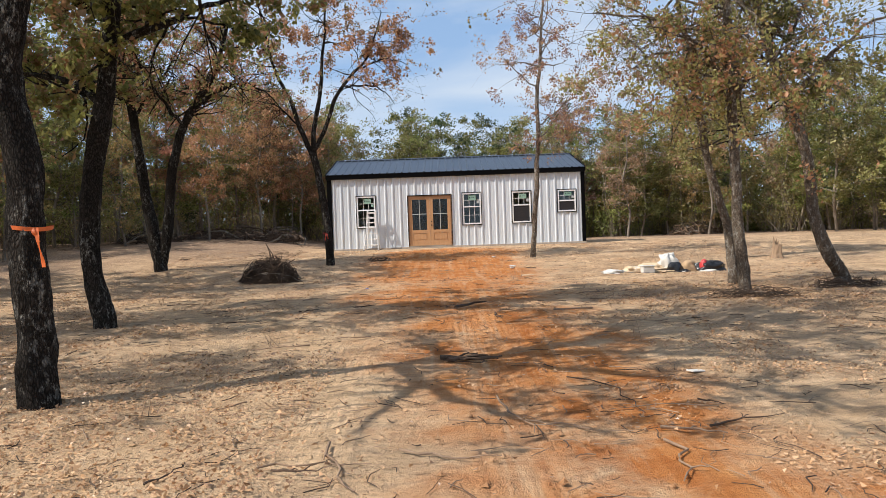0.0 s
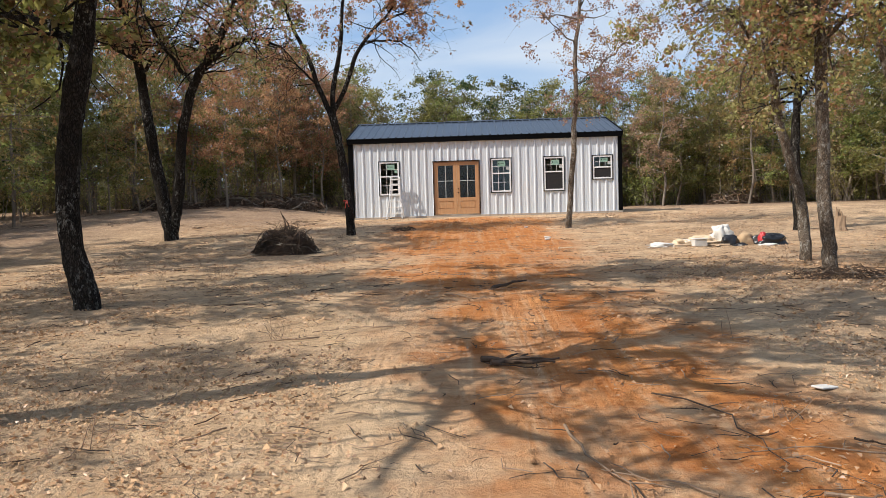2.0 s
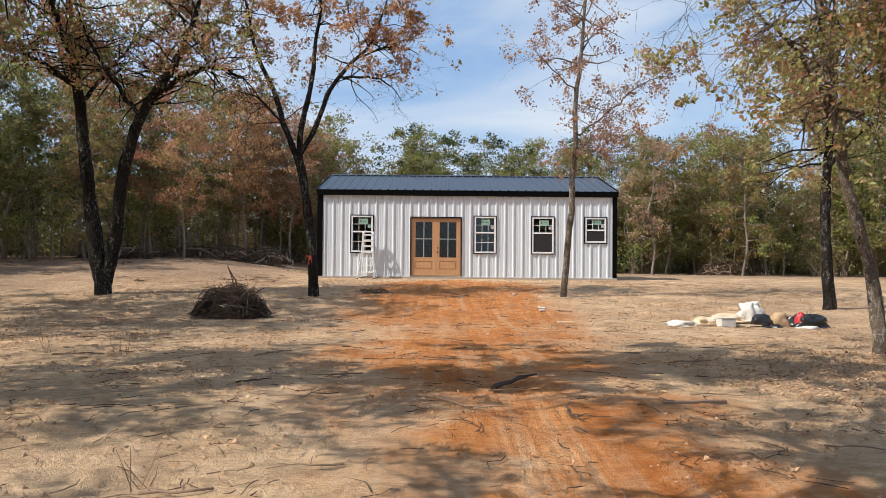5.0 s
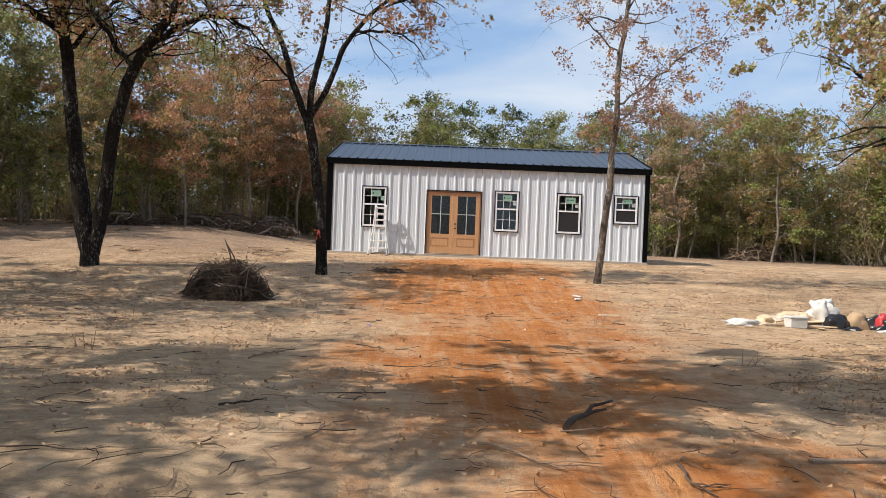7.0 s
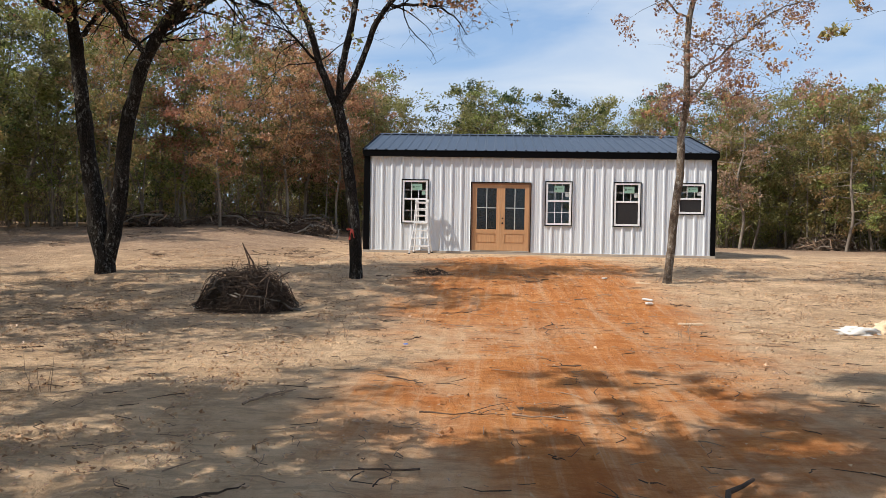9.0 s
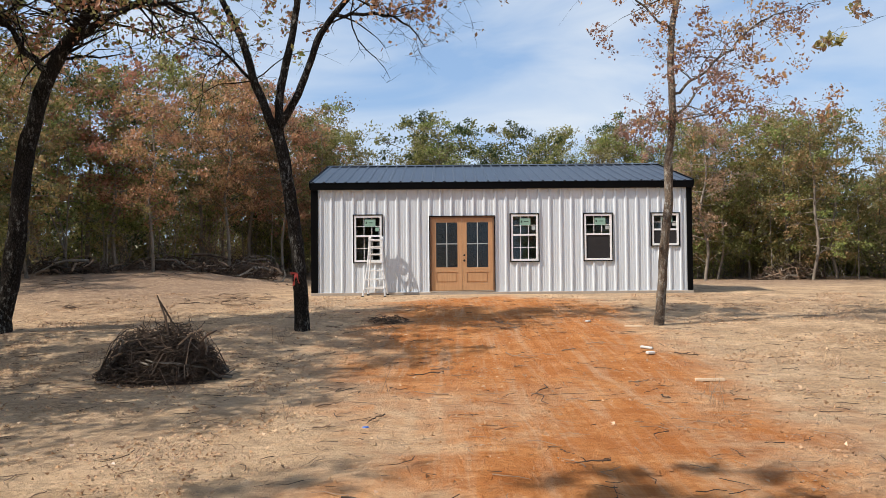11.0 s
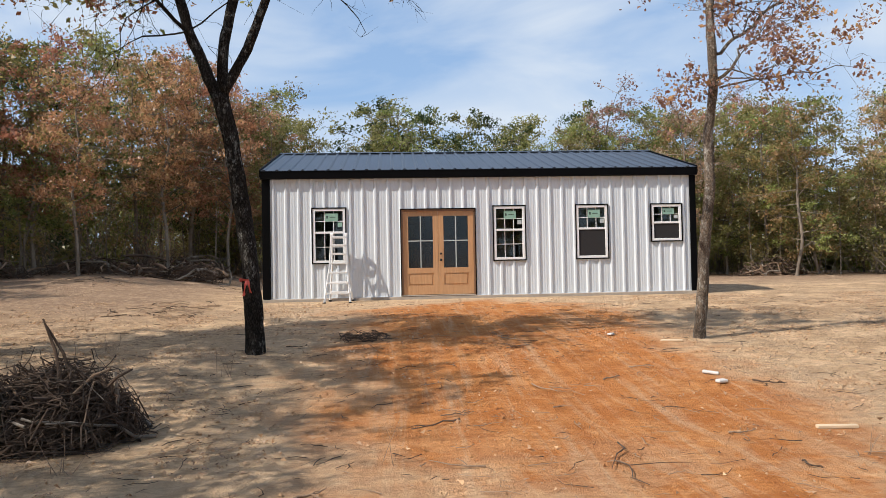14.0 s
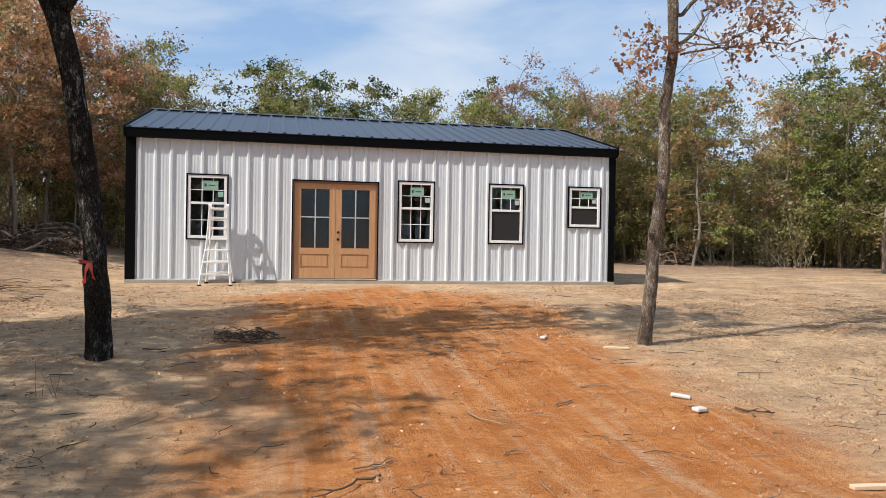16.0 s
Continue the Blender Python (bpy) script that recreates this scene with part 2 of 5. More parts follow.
M_TWIG_DARK = plain("dark brushwood", (0.018, 0.012, 0.008), (0.15, 0.095, 0.062), 0.95, 0, 3.0, (1, 1, 1), 0.2, spread=0.4)
M_GREEN = foliage("oak leaves green", ((0.05, 0.065, 0.018), (0.14, 0.155, 0.042), (0.25, 0.25, 0.075), (0.40, 0.37, 0.14)))
M_OLIVE = foliage("oak leaves olive", ((0.065, 0.067, 0.024), (0.18, 0.16, 0.06), (0.29, 0.25, 0.105), (0.42, 0.34, 0.17)))
M_RUST = foliage("oak leaves rust", ((0.16, 0.08, 0.042), (0.36, 0.185, 0.09), (0.50, 0.285, 0.15), (0.33, 0.25, 0.10)))
M_MIXED = foliage("oak leaves turning", ((0.075, 0.08, 0.026), (0.17, 0.15, 0.05), (0.30, 0.19, 0.085), (0.40, 0.25, 0.13)))
M_DRY = foliage("oak leaves dry", ((0.18, 0.11, 0.072), (0.30, 0.19, 0.12), (0.40, 0.27, 0.175), (0.34, 0.17, 0.085)))
M_DEEP = foliage("cedar leaves", ((0.018, 0.035, 0.012), (0.035, 0.06, 0.02), (0.06, 0.085, 0.03), (0.09, 0.11, 0.04)))
M_LITTER = foliage("fallen leaves", ((0.10, 0.06, 0.035), (0.33, 0.20, 0.105), (0.48, 0.30, 0.15), (0.60, 0.42, 0.24)), 0.1)
M_WHITE_METAL = plain("white painted steel", (0.60, 0.645, 0.685), (0.68, 0.725, 0.765), 0.38, 0, 1.3, (1, 1, 0.25), 0.03, 30.0)
M_BLACK_METAL = plain("black painted steel", (0.0022, 0.0022, 0.0025), (0.004, 0.004, 0.0045), 0.5, 0, 2.0, (1, 1, 1), 0.02, spec=0.06)
M_ROOF = plain("charcoal roof steel", (0.045, 0.052, 0.066), (0.06, 0.068, 0.085), 0.33, 0.55, 1.2, (1, 0.2, 1), 0.03)
M_VINYL = plain("white vinyl", (0.82, 0.83, 0.83), (0.87, 0.87, 0.87), 0.35, 0, 3.0, (1, 1, 1), 0.02)
M_DOOR = plain("honey stained fir", (0.44, 0.235, 0.11), (0.60, 0.35, 0.18), 0.45, 0, 3.0, (9, 9, 0.7), 0.06)
M_JAMB = plain("brown door jamb", (0.20, 0.105, 0.055), (0.28, 0.155, 0.085), 0.5, 0, 3.0, (9, 9, 0.7), 0.06)
M_CONCRETE = plain("concrete", (0.33, 0.28, 0.23), (0.46, 0.40, 0.33), 0.9, 0, 2.5, (1, 1, 1), 0.3)
# interior tone kept dark, standing in for the shade of an unlit room
M_INSIDE = plain("dark unlit room", (0.10, 0.085, 0.07), (0.16, 0.135, 0.11), 0.9, 0, 2.0)
M_GLASS = glass("window glass", (0.55, 0.62, 0.60), 0.01)
M_FILM = glass("door glass under film", (0.34, 0.38, 0.40), 0.12)
M_SCREEN = plain("insect screen", (0.012, 0.011, 0.012), (0.024, 0.021, 0.022), 0.8, 0, 40.0)
M_STICKER = plain("pale green window sticker", (0.22, 0.40, 0.31), (0.30, 0.47, 0.38), 0.6, 0, 8.0)
M_STICKER_GREY = plain("grey window sticker", (0.40, 0.44, 0.43), (0.50, 0.53, 0.52), 0.6, 0, 8.0)
M_INK = plain("printed ink", (0.03, 0.06, 0.05), (0.05, 0.08, 0.07), 0.7, 0, 8.0)
M_ALU = plain("dusty white fibreglass", (0.70, 0.70, 0.69), (0.80, 0.80, 0.79), 0.42, 0.0, 5.0, (1, 1, 0.3), 0.04)
M_DARKSTEEL = plain("black door hardware", (0.012, 0.012, 0.012), (0.025, 0.025, 0.025), 0.35, 0.6, 8.0)
M_RIBBON = plain("orange flagging tape", (0.62, 0.12, 0.025), (0.80, 0.19, 0.05), 0.5, 0, 9.0)
M_RIBBON_RED = plain("red flagging tape", (0.50, 0.055, 0.04), (0.62, 0.09, 0.06), 0.5, 0, 9.0)
M_PLANK = plain("pale sawn wood", (0.52, 0.38, 0.24), (0.70, 0.55, 0.38), 0.75, 0, 3.0, (0.7, 9, 9), 0.1)
M_PAPER = plain("white waste plastic", (0.50, 0.48, 0.44), (0.68, 0.66, 0.62), 0.55, 0, 5.0)
M_CARD = plain("brown cardboard", (0.36, 0.24, 0.135), (0.46, 0.32, 0.19), 0.85, 0, 4.0)
M_BLACKBAG = plain("black plastic sheet", (0.010, 0.010, 0.011), (0.02, 0.02, 0.022), 0.3, 0, 5.0)
M_RED = plain("red plastic", (0.42, 0.03, 0.035), (0.52, 0.05, 0.05), 0.45, 0, 5.0)
M_BLUE = plain("blue plastic scrap", (0.05, 0.12, 0.42), (0.08, 0.18, 0.52), 0.45, 0, 5.0)
M_STUMP = plain("weathered stump wood", (0.20, 0.13, 0.08), (0.36, 0.25, 0.16), 0.95, 0, 5.0, (3, 3, 0.6), 0.3)


# ---- mesh helpers ----
def ground_z(x, y):
    ys = (-60, 0, 7, 11.5, 18, 21, 25, 28, 33, 40, 50, 400)
    zs = (0, 0, 0.16, 0.34, 0.37, 0.43, 0.76, 0.93, 1.08, 1.1, 1.2, 1.2)
    z = float(np.interp(y, ys, zs))
    up, aside = min(max((y - 25) / 19, 0), 1), min(max((-x - 4.6) / 7.5, 0), 1)
    z += 0.78 * up * up * (3 - 2 * up) * aside * aside * (3 - 2 * aside)
    fade = max(0.0, 1 - max(abs(x) - 14, 0) / 10)
    near_house = 0.25 if (-6 < x < 7.5 and 31.5 < y < 42) else 1.0
    z += near_house * fade * (0.035 * noise.noise((x * 0.55, y * 0.55, 1.7)) + 0.018 * noise.noise((x * 1.9, y * 1.9, 4.1)))
    return z


class Shape:
    """Collects vertices and faces for one mesh."""

    def __init__(self):
        self.v, self.f = [], []

    def box(self, a, b):
        i = len(self.v)
        (x0, y0, z0), (x1, y1, z1) = a, b
        self.v += [(x0, y0, z0), (x1, y0, z0), (x1, y1, z0), (x0, y1, z0), (x0, y0, z1), (x1, y0, z1), (x1, y1, z1), (x0, y1, z1)]
        self.f += [tuple(i + k for k in q) for q in ((0, 3, 2, 1), (4, 5, 6, 7), (0, 1, 5, 4), (1, 2, 6, 5), (2, 3, 7, 6), (3, 0, 4, 7))]
        return self

    def tube(self, path, radii, sides=6, rough=0.0, cap=True, seed=0.0):
        i, pts = len(self.v), [Vector(p) for p in path]
        ref = Vector((0.31, 0.87, 0.2))
        for k, p in enumerate(pts):
            d = (pts[min(k + 1, len(pts) - 1)] - pts[max(k - 1, 0)]).normalized()
            u = d.cross(ref)
            if u.length < 0.05:
                u = d.cross(Vector((1, 0, 0)))
            u.normalize()
            w = d.cross(u)
            for s in range(sides):
                a = 2 * math.pi * s / sides
                r = radii[k]
                if rough:
                    r *= 1 + rough * noise.noise((2.2 * math.cos(a) + seed, 2.2 * math.sin(a), p.z * 1.6 + seed)) + 0.6 * rough * noise.noise((6 * math.cos(a), 6 * math.sin(a) + seed, p.z * 5))
                self.v.append(tuple(p + u * (math.cos(a) * r) + w * (math.sin(a) * r)))
        for k in range(len(pts) - 1):
            for s in range(sides):
                t = (s + 1) % sides
                self.f.append((i + k * sides + s, i + k * sides + t, i + (k + 1) * sides + t, i + (k + 1) * sides + s))
        if cap:
            self.f.append(tuple(i + s for s in reversed(range(sides))))
            self.f.append(tuple(i + (len(pts) - 1) * sides + s for s in range(sides)))
        return self

    def mesh(self, name, mat, smooth=False):
        me = bpy.data.meshes.new(name)
        me.from_pydata(self.v, [], self.f)
        me.materials.append(mat)
        if smooth:
            me.polygons.foreach_set("use_smooth", [True] * len(me.polygons))
        me.update()
        return me


def part(name, shape, mat, parent=None, label="", smooth=False, bevel=0.0, weld=False):
    """Links a shape as one mesh object, under a thing if one is given."""
    me = shape.mesh(name, mat, smooth)
    if bevel:
        bm = bmesh.new()
        bm.from_mesh(me)
        bmesh.ops.bevel(bm, geom=bm.edges[:], offset=bevel, segments=1, affect="EDGES")
        bm.to_mesh(me)
        bm.free()
    if weld:
        bm = bmesh.new()
        bm.from_mesh(me)
        bmesh.ops.remove_doubles(bm, verts=bm.verts[:], dist=0.0004)
        bm.to_mesh(me)
        bm.free()
    ob = new(name, me)
    if parent is not None:
        ob.parent = parent
        if parent.type == "EMPTY":
            ob.matrix_parent_inverse = Matrix.Translation(-parent.location)
    if label:
        ob["label"] = label
    return ob


def thing(name, label, category, group="", at=(0, 0, 0), kind=""):
    ob = new(name)
    ob.empty_display_size = 0.1
    ob.location = at
    return tagged(ob, label, category, group, kind)


def leaves(name, centres, size, seed, mat, parent, simple=False, flat=0.0, tri=False):
    """Many small folded leaves in one mesh; flat=1 lays them level."""
    rng = np.random.default_rng(seed)
    c = np.asarray(centres, float)
    k = len(c)
    a, bvec = rng.normal(size=(k, 3)), rng.normal(size=(k, 3))
    if flat:
        a[:, 2] *= 1 - flat
        bvec[:, 2] *= 1 - flat
    a /= np.linalg.norm(a, axis=1)[:, None]
    w = np.cross(a, bvec)
    w /= np.linalg.norm(w, axis=1)[:, None] + 1e-9
    bvec = np.cross(w, a)
    s = (size * rng.uniform(0.5, 1.5, k) * np.where(rng.random(k) < 0.12, 1.5, 1.0))[:, None]
    fold = w * s * rng.uniform(0.05, 0.3, k)[:, None]
    if tri:
        v = np.stack([c - a * s + fold, c + bvec * s * 0.75, c + a * s * 0.8 - bvec * s * 0.3], 1).reshape(-1, 3)
        f = np.arange(3 * k).reshape(-1, 3)
    elif simple:
        quad = [c - a * s, c + bvec * s * 0.62 + fold, c + a * s, c - bvec * s * 0.62 + fold]
        v = np.stack(quad, 1).reshape(-1, 3)
        i = np.arange(k)[:, None] * 4
        f = np.concatenate([i + np.array([0, 1, 2]), i + np.array([0, 2, 3])])
    else:
        pts = [c - a * s, c - a * s * 0.25 + bvec * s * 0.5 + fold, c + a * s * 0.35 + bvec * s * 0.32 + fold * 0.6, c + a * s,
               c + a * s * 0.3 - bvec * s * 0.36 + fold * 0.6, c - a * s * 0.3 - bvec * s * 0.5 + fold]
        v = np.stack(pts, 1).reshape(-1, 3)
        i = np.arange(k)[:, None] * 6
        f = np.concatenate([i + np.array(q) for q in ([0, 1, 2], [0, 2, 3], [0, 3, 4], [0, 4, 5])])
    me = bpy.data.meshes.new(name)
    me.from_pydata(v.tolist(), [], f.tolist())
    me.materials.append(mat)
    me.update()
    ob = new(name, me)
    if parent is not None:
        ob.parent = parent
        ob.matrix_parent_inverse = Matrix.Translation(-parent.location)
    return ob


# ---- ground ----
def build_ground():
    def axis(lo, hi, step, far, low_mid, high_mid):
        inner = list(np.arange(low_mid, lo - 0.1, 0.5)) + list(np.arange(lo, hi + 1e-6, step)) + list(np.arange(hi + 0.5, high_mid, 0.5))
        out, d = [], 0.5
        p, lo = inner[-1], inner[0]
        while p < far:
            d *= 1.35
            p += d
            out.append(p)
        lowside, d, p = [], 0.5, lo
        while p > -far:
            d *= 1.35
            p -= d
            lowside.append(p)
        return lowside[::-1] + inner + out

    xs, ys = axis(-10.0, 10.0, 0.125, 700.0, -24.0, 24.0), axis(2.5, 33.0, 0.14, 700.0, -1.0, 54.0)
    s = Shape()
    w = len(xs)
    for y in ys:
        for x in xs:
            z = ground_z(x, y)
            if abs(x) < 12 and 0 < y < 34:
                z += (0.016 * noise.noise((x * 4.5, y * 4.5, 9.0)) + 0.009 * noise.noise((x * 11, y * 11, 3.0))) * (0.4 if y > 31.8 else 1.0)
                lane = abs(abs(x + 0.02 * y + 0.15) - 0.82)
                if lane < 0.3 and y < 24:
                    z -= 0.02 * (1 - (lane / 0.3) ** 2)
            s.v.append((x, y, z))
    for j in range(len(ys) - 1):
        for i in range(w - 1):
            s.f.append((j * w + i, j * w + i + 1, (j + 1) * w + i + 1, (j + 1) * w + i))
    return tagged(part("ground", s, M_GROUND, smooth=True), "pale sandy clearing with an orange clay drive", "ground", kind="structure")


build_ground()

# ---- the house ----
HX0, HX1, HY, HY1 = -4.95, 6.36, 33.18, 40.5
BASE, TOP, EAVE, RIDGE, RIDGE_Y = 1.16, 4.24, 4.42, 5.40, 36.84
WINDOWS = [(-3.712, -2.827, 2.03, 3.475, True), (0.944, 1.817, 2.03, 3.475, True), (3.119, 4.004, 2.035, 3.475, False), (5.13, 5.99, 2.457, 3.47, False)]
DOOR = (-1.442, 0.492, 1.187, 3.392)
HOLES = [w[:4] for w in WINDOWS] + [DOOR]
RIB0, RIB = -4.351, 0.3243

house = thing("house", "white ribbed steel cabin with black trim and charcoal roof", "house", at=(0.7, 36.8, 1.07))


def grid_wall(s, xs, zs, holes, front, depth_at, thick):
    """A wall of cells between the given lines, left open at the holes, with a profile and a thickness."""
    for i in range(len(xs) - 1):
        for j in range(len(zs) - 1):
            cx, cz = (xs[i] + xs[i + 1]) / 2, (zs[j] + zs[j + 1]) / 2
            if any(a < cx < b and c < cz < d for a, b, c, d in holes):
                continue
            k = len(s.v)
            ya, yb = front - depth_at(xs[i]), front - depth_at(xs[i + 1])
            s.v += [(xs[i], ya, zs[j]), (xs[i + 1], yb, zs[j]), (xs[i + 1], yb, zs[j + 1]), (xs[i], ya, zs[j + 1])]
            s.f.append((k, k + 1, k + 2, k + 3))
            if thick:
                s.v += [(xs[i], front + thick, zs[j]), (xs[i + 1], front + thick, zs[j]), (xs[i + 1], front + thick, zs[j + 1]), (xs[i], front + thick, zs[j + 1])]
                s.f.append((k + 7, k + 6, k + 5, k + 4))
    return s


RIB_SHAPE = ((-0.05, 0.0), (-0.02, 0.030), (0.02, 0.030), (0.05, 0.0), (0.115, 0.0), (0.128, 0.0025), (0.148, 0.0025), (0.161, 0.0), (0.179, 0.0), (0.192, 0.0025), (0.212, 0.0025), (0.225, 0.0))


def rib_depth(x, origin=RIB0):
    u = (x - origin + 0.05) % RIB - 0.05
    pts = RIB_SHAPE + ((RIB - 0.05, 0.0),)
    return float(np.interp(u, [p[0] for p in pts], [p[1] for p in pts]))


def rib_lines(x0, x1, origin):
    out = {x0, x1}
    k = math.floor((x0 - origin) / RIB) - 1
    while origin + k * RIB < x1 + RIB:
        for u, _ in RIB_SHAPE:
            x = origin + k * RIB + u
            if x0 + 0.002 < x < x1 - 0.002:
                out.add(round(x, 5))
        k += 1
    return sorted(out)


# front cladding, sheet by sheet; each covers three ribs
zs = sorted({BASE, TOP} | {h[2] for h in HOLES} | {h[3] for h in HOLES})
edges = [HX0 + 0.19]
x = RIB0 + 2 * RIB - 0.075
while x < HX1 - 0.4:
    edges.append(x)
    x += 3 * RIB
edges.append(HX1 - 0.15)
for a, b in zip(edges, edges[1:]):
    lines = rib_lines(a, b, RIB0)
    rows = [z for z in zs if z >= DOOR[3]] if DOOR[0] < a and b < DOOR[1] else zs
    for h in HOLES:
        for q in h[:2]:
            if a < q < b:
                lines = sorted(set(lines) | {q})
    sheet = grid_wall(Shape(), lines, rows, HOLES, HY, rib_depth, 0)
    part("wall_panel", sheet, M_WHITE_METAL, house, weld=True)
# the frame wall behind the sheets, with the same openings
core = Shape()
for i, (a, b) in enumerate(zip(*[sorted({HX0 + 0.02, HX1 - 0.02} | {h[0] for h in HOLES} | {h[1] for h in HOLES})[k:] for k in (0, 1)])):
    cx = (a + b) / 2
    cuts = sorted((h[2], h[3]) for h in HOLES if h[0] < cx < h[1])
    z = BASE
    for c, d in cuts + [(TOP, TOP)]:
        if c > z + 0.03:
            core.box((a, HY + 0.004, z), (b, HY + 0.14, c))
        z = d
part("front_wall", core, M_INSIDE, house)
# gable and back walls, ribbed too
for xw, sgn in ((HX0 + 0.03, -1), (HX1 - 0.03, 1)):
    side = Shape()
    y = HY + 0.14
    while y < HY1 - 0.01:
        y2 = min(y + 0.3243, HY1)
        za, zb = (EAVE - 0.06 + (RIDGE - EAVE) * (1 - abs(q - RIDGE_Y) / (RIDGE_Y - HY)) for q in (y, y2))
        k = len(side.v)
        side.v += [(xw, y, BASE), (xw, y2, BASE), (xw, y2, zb), (xw, y, za), (xw - sgn * 0.12, y, BASE), (xw - sgn * 0.12, y2, BASE), (xw - sgn * 0.12, y2, zb), (xw - sgn * 0.12, y, za)]
        side.f += [(k, k + 1, k + 2, k + 3), (k + 7, k + 6, k + 5, k + 4), (k, k + 4, k + 5, k + 1), (k + 3, k + 2, k + 6, k + 7)]
        side.box((xw + sgn * 0.0005, y, BASE), (xw + sgn * 0.03, y + 0.07, min(za, zb) - 0.02))
        y = y2
    part("gable_wall", side, M_WHITE_METAL, house)
part("back_wall", Shape().box((HX0 + 0.02, HY1, BASE), (HX1 - 0.02, HY1 + 0.12, EAVE - 0.1)), M_WHITE_METAL, house)
part("inner_floor", Shape().box((HX0 + 0.16, HY + 0.15, BASE - 0.02), (HX1 - 0.16, HY1 - 0.01, BASE + 0.02)), M_CONCRETE, house)
part("slab", Shape().box((HX0 - 0.015, HY - 0.05, 0.8), (HX1 + 0.015, HY1 + 0.1, BASE - 0.003)), M_CONCRETE, house, "raw concrete slab edge", bevel=0.012)
# ceiling and partitions added to close off the dark interior behind the glass
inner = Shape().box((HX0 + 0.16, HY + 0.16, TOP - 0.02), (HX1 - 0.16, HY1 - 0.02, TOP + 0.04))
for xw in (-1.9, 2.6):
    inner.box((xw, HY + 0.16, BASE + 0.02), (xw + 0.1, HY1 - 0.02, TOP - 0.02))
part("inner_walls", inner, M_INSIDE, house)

# trim
part("eave_fascia", Shape().box((HX0 - 0.03, HY - 0.105, TOP - 0.03), (HX1 + 0.03, HY - 0.085, EAVE - 0.012)).box((HX0 - 0.03, HY - 0.085, TOP - 0.03), (HX1 + 0.03, HY + 0.003, TOP - 0.005)), M_BLACK_METAL, house, "black eave trim")
for xa, xb in ((HX0, HX0 + 0.20), (HX1 - 0.16, HX1)):
    inner_edge = xa if xa == HX0 else xb
    s = Shape().box((xa, HY - 0.045, BASE - 0.01), (xb, HY - 0.002, TOP - 0.032))
    s.box((min(inner_edge, inner_edge - 0.012 if xa == HX0 else inner_edge), HY - 0.002, BASE - 0.01), (max(inner_edge, inner_edge + 0.012 if xa != HX0 else inner_edge), HY + 0.135, TOP - 0.032))
    part("corner_trim", s, M_BLACK_METAL, house, "black corner trim", bevel=0.004)
part("base_trim", Shape().box((HX0 + 0.2, HY - 0.012, BASE - 0.006), (DOOR[0] - 0.01, HY - 0.001, BASE + 0.012)).box((DOOR[1] + 0.01, HY - 0.012, BASE - 0.006), (HX1 - 0.16, HY - 0.001, BASE + 0.012)), M_WHITE_METAL, house)

# roof: sheets with standing ribs, both slopes, ridge cap with closure strips, rake trim
EY = HY - 0.115
SLOPE = (RIDGE - EAVE) / (RIDGE_Y - EY)
roof = part("roof", Shape().box((HX0 + 0.01, EY + 0.05, EAVE - 0.11), (HX1 - 0.01, EY + 0.09, EAVE - 0.03)), M_BLACK_METAL, house, "charcoal ribbed steel roof")
x = HX0 - 0.03
while x < HX1 + 0.02:
    x2 = min(x + 3 * RIB, HX1 + 0.03)
    for sgn in (1, -1):
        s = Shape()
        lines = rib_lines(x, x2, RIB0 + 0.12)
        for a, b in zip(lines, lines[1:]):
            da, db = rib_depth(a, RIB0 + 0.12), rib_depth(b, RIB0 + 0.12)
            ye = EY if sgn == 1 else 2 * RIDGE_Y - EY
            k = len(s.v)
            s.v += [(a, ye, EAVE + da), (b, ye, EAVE + db), (b, RIDGE_Y, RIDGE + db), (a, RIDGE_Y, RIDGE + da),
                    (a, ye, EAVE - 0.012), (b, ye, EAVE - 0.012), (b, RIDGE_Y, RIDGE - 0.012), (a, RIDGE_Y, RIDGE - 0.012)]
            s.f += [(k, k + 1, k + 2, k + 3), (k + 7, k + 6, k + 5, k + 4), (k, k + 4, k + 5, k + 1)]
        part("roof_panel", s, M_ROOF, roof, weld=True)
    x = x2
cap = Shape()
for sgn in (-1, 1):
    k = len(cap.v)
    yo = RIDGE_Y + sgn * 0.15
    zo = RIDGE + 0.038 - 0.15 * SLOPE
    cap.v += [(HX0 - 0.04, yo, zo), (HX1 + 0.04, yo, zo), (HX1 + 0.04, RIDGE_Y, RIDGE + 0.045), (HX0 - 0.04, RIDGE_Y, RIDGE + 0.045)]
    cap.f.append((k, k + 1, k + 2, k + 3))
part("ridge_cap", cap, M_ROOF, roof)
for xa, xb in ((HX0 - 0.045, HX0 - 0.015), (HX1 + 0.015, HX1 + 0.045)):
    s = Shape()
    for sgn in (-1, 1):
        k, ye = len(s.v), EY if sgn < 0 else 2 * RIDGE_Y - EY
        s.v += [(xa, ye, EAVE - 0.16), (xb, ye, EAVE - 0.16), (xb, ye, EAVE + 0.035), (xa, ye, EAVE + 0.035),
                (xa, RIDGE_Y, RIDGE - 0.16), (xb, RIDGE_Y, RIDGE - 0.16), (xb, RIDGE_Y, RIDGE + 0.04), (xa, RIDGE_Y, RIDGE + 0.04)]
        s.f += [tuple(k + i for i in q) for q in ((0, 1, 2, 3), (4, 7, 6, 5), (0, 4, 5, 1), (3, 2, 6, 7), (0, 3, 7, 4), (1, 5, 6, 2))]
    part("rake_trim", s, M_BLACK_METAL, roof, "black rake trim")


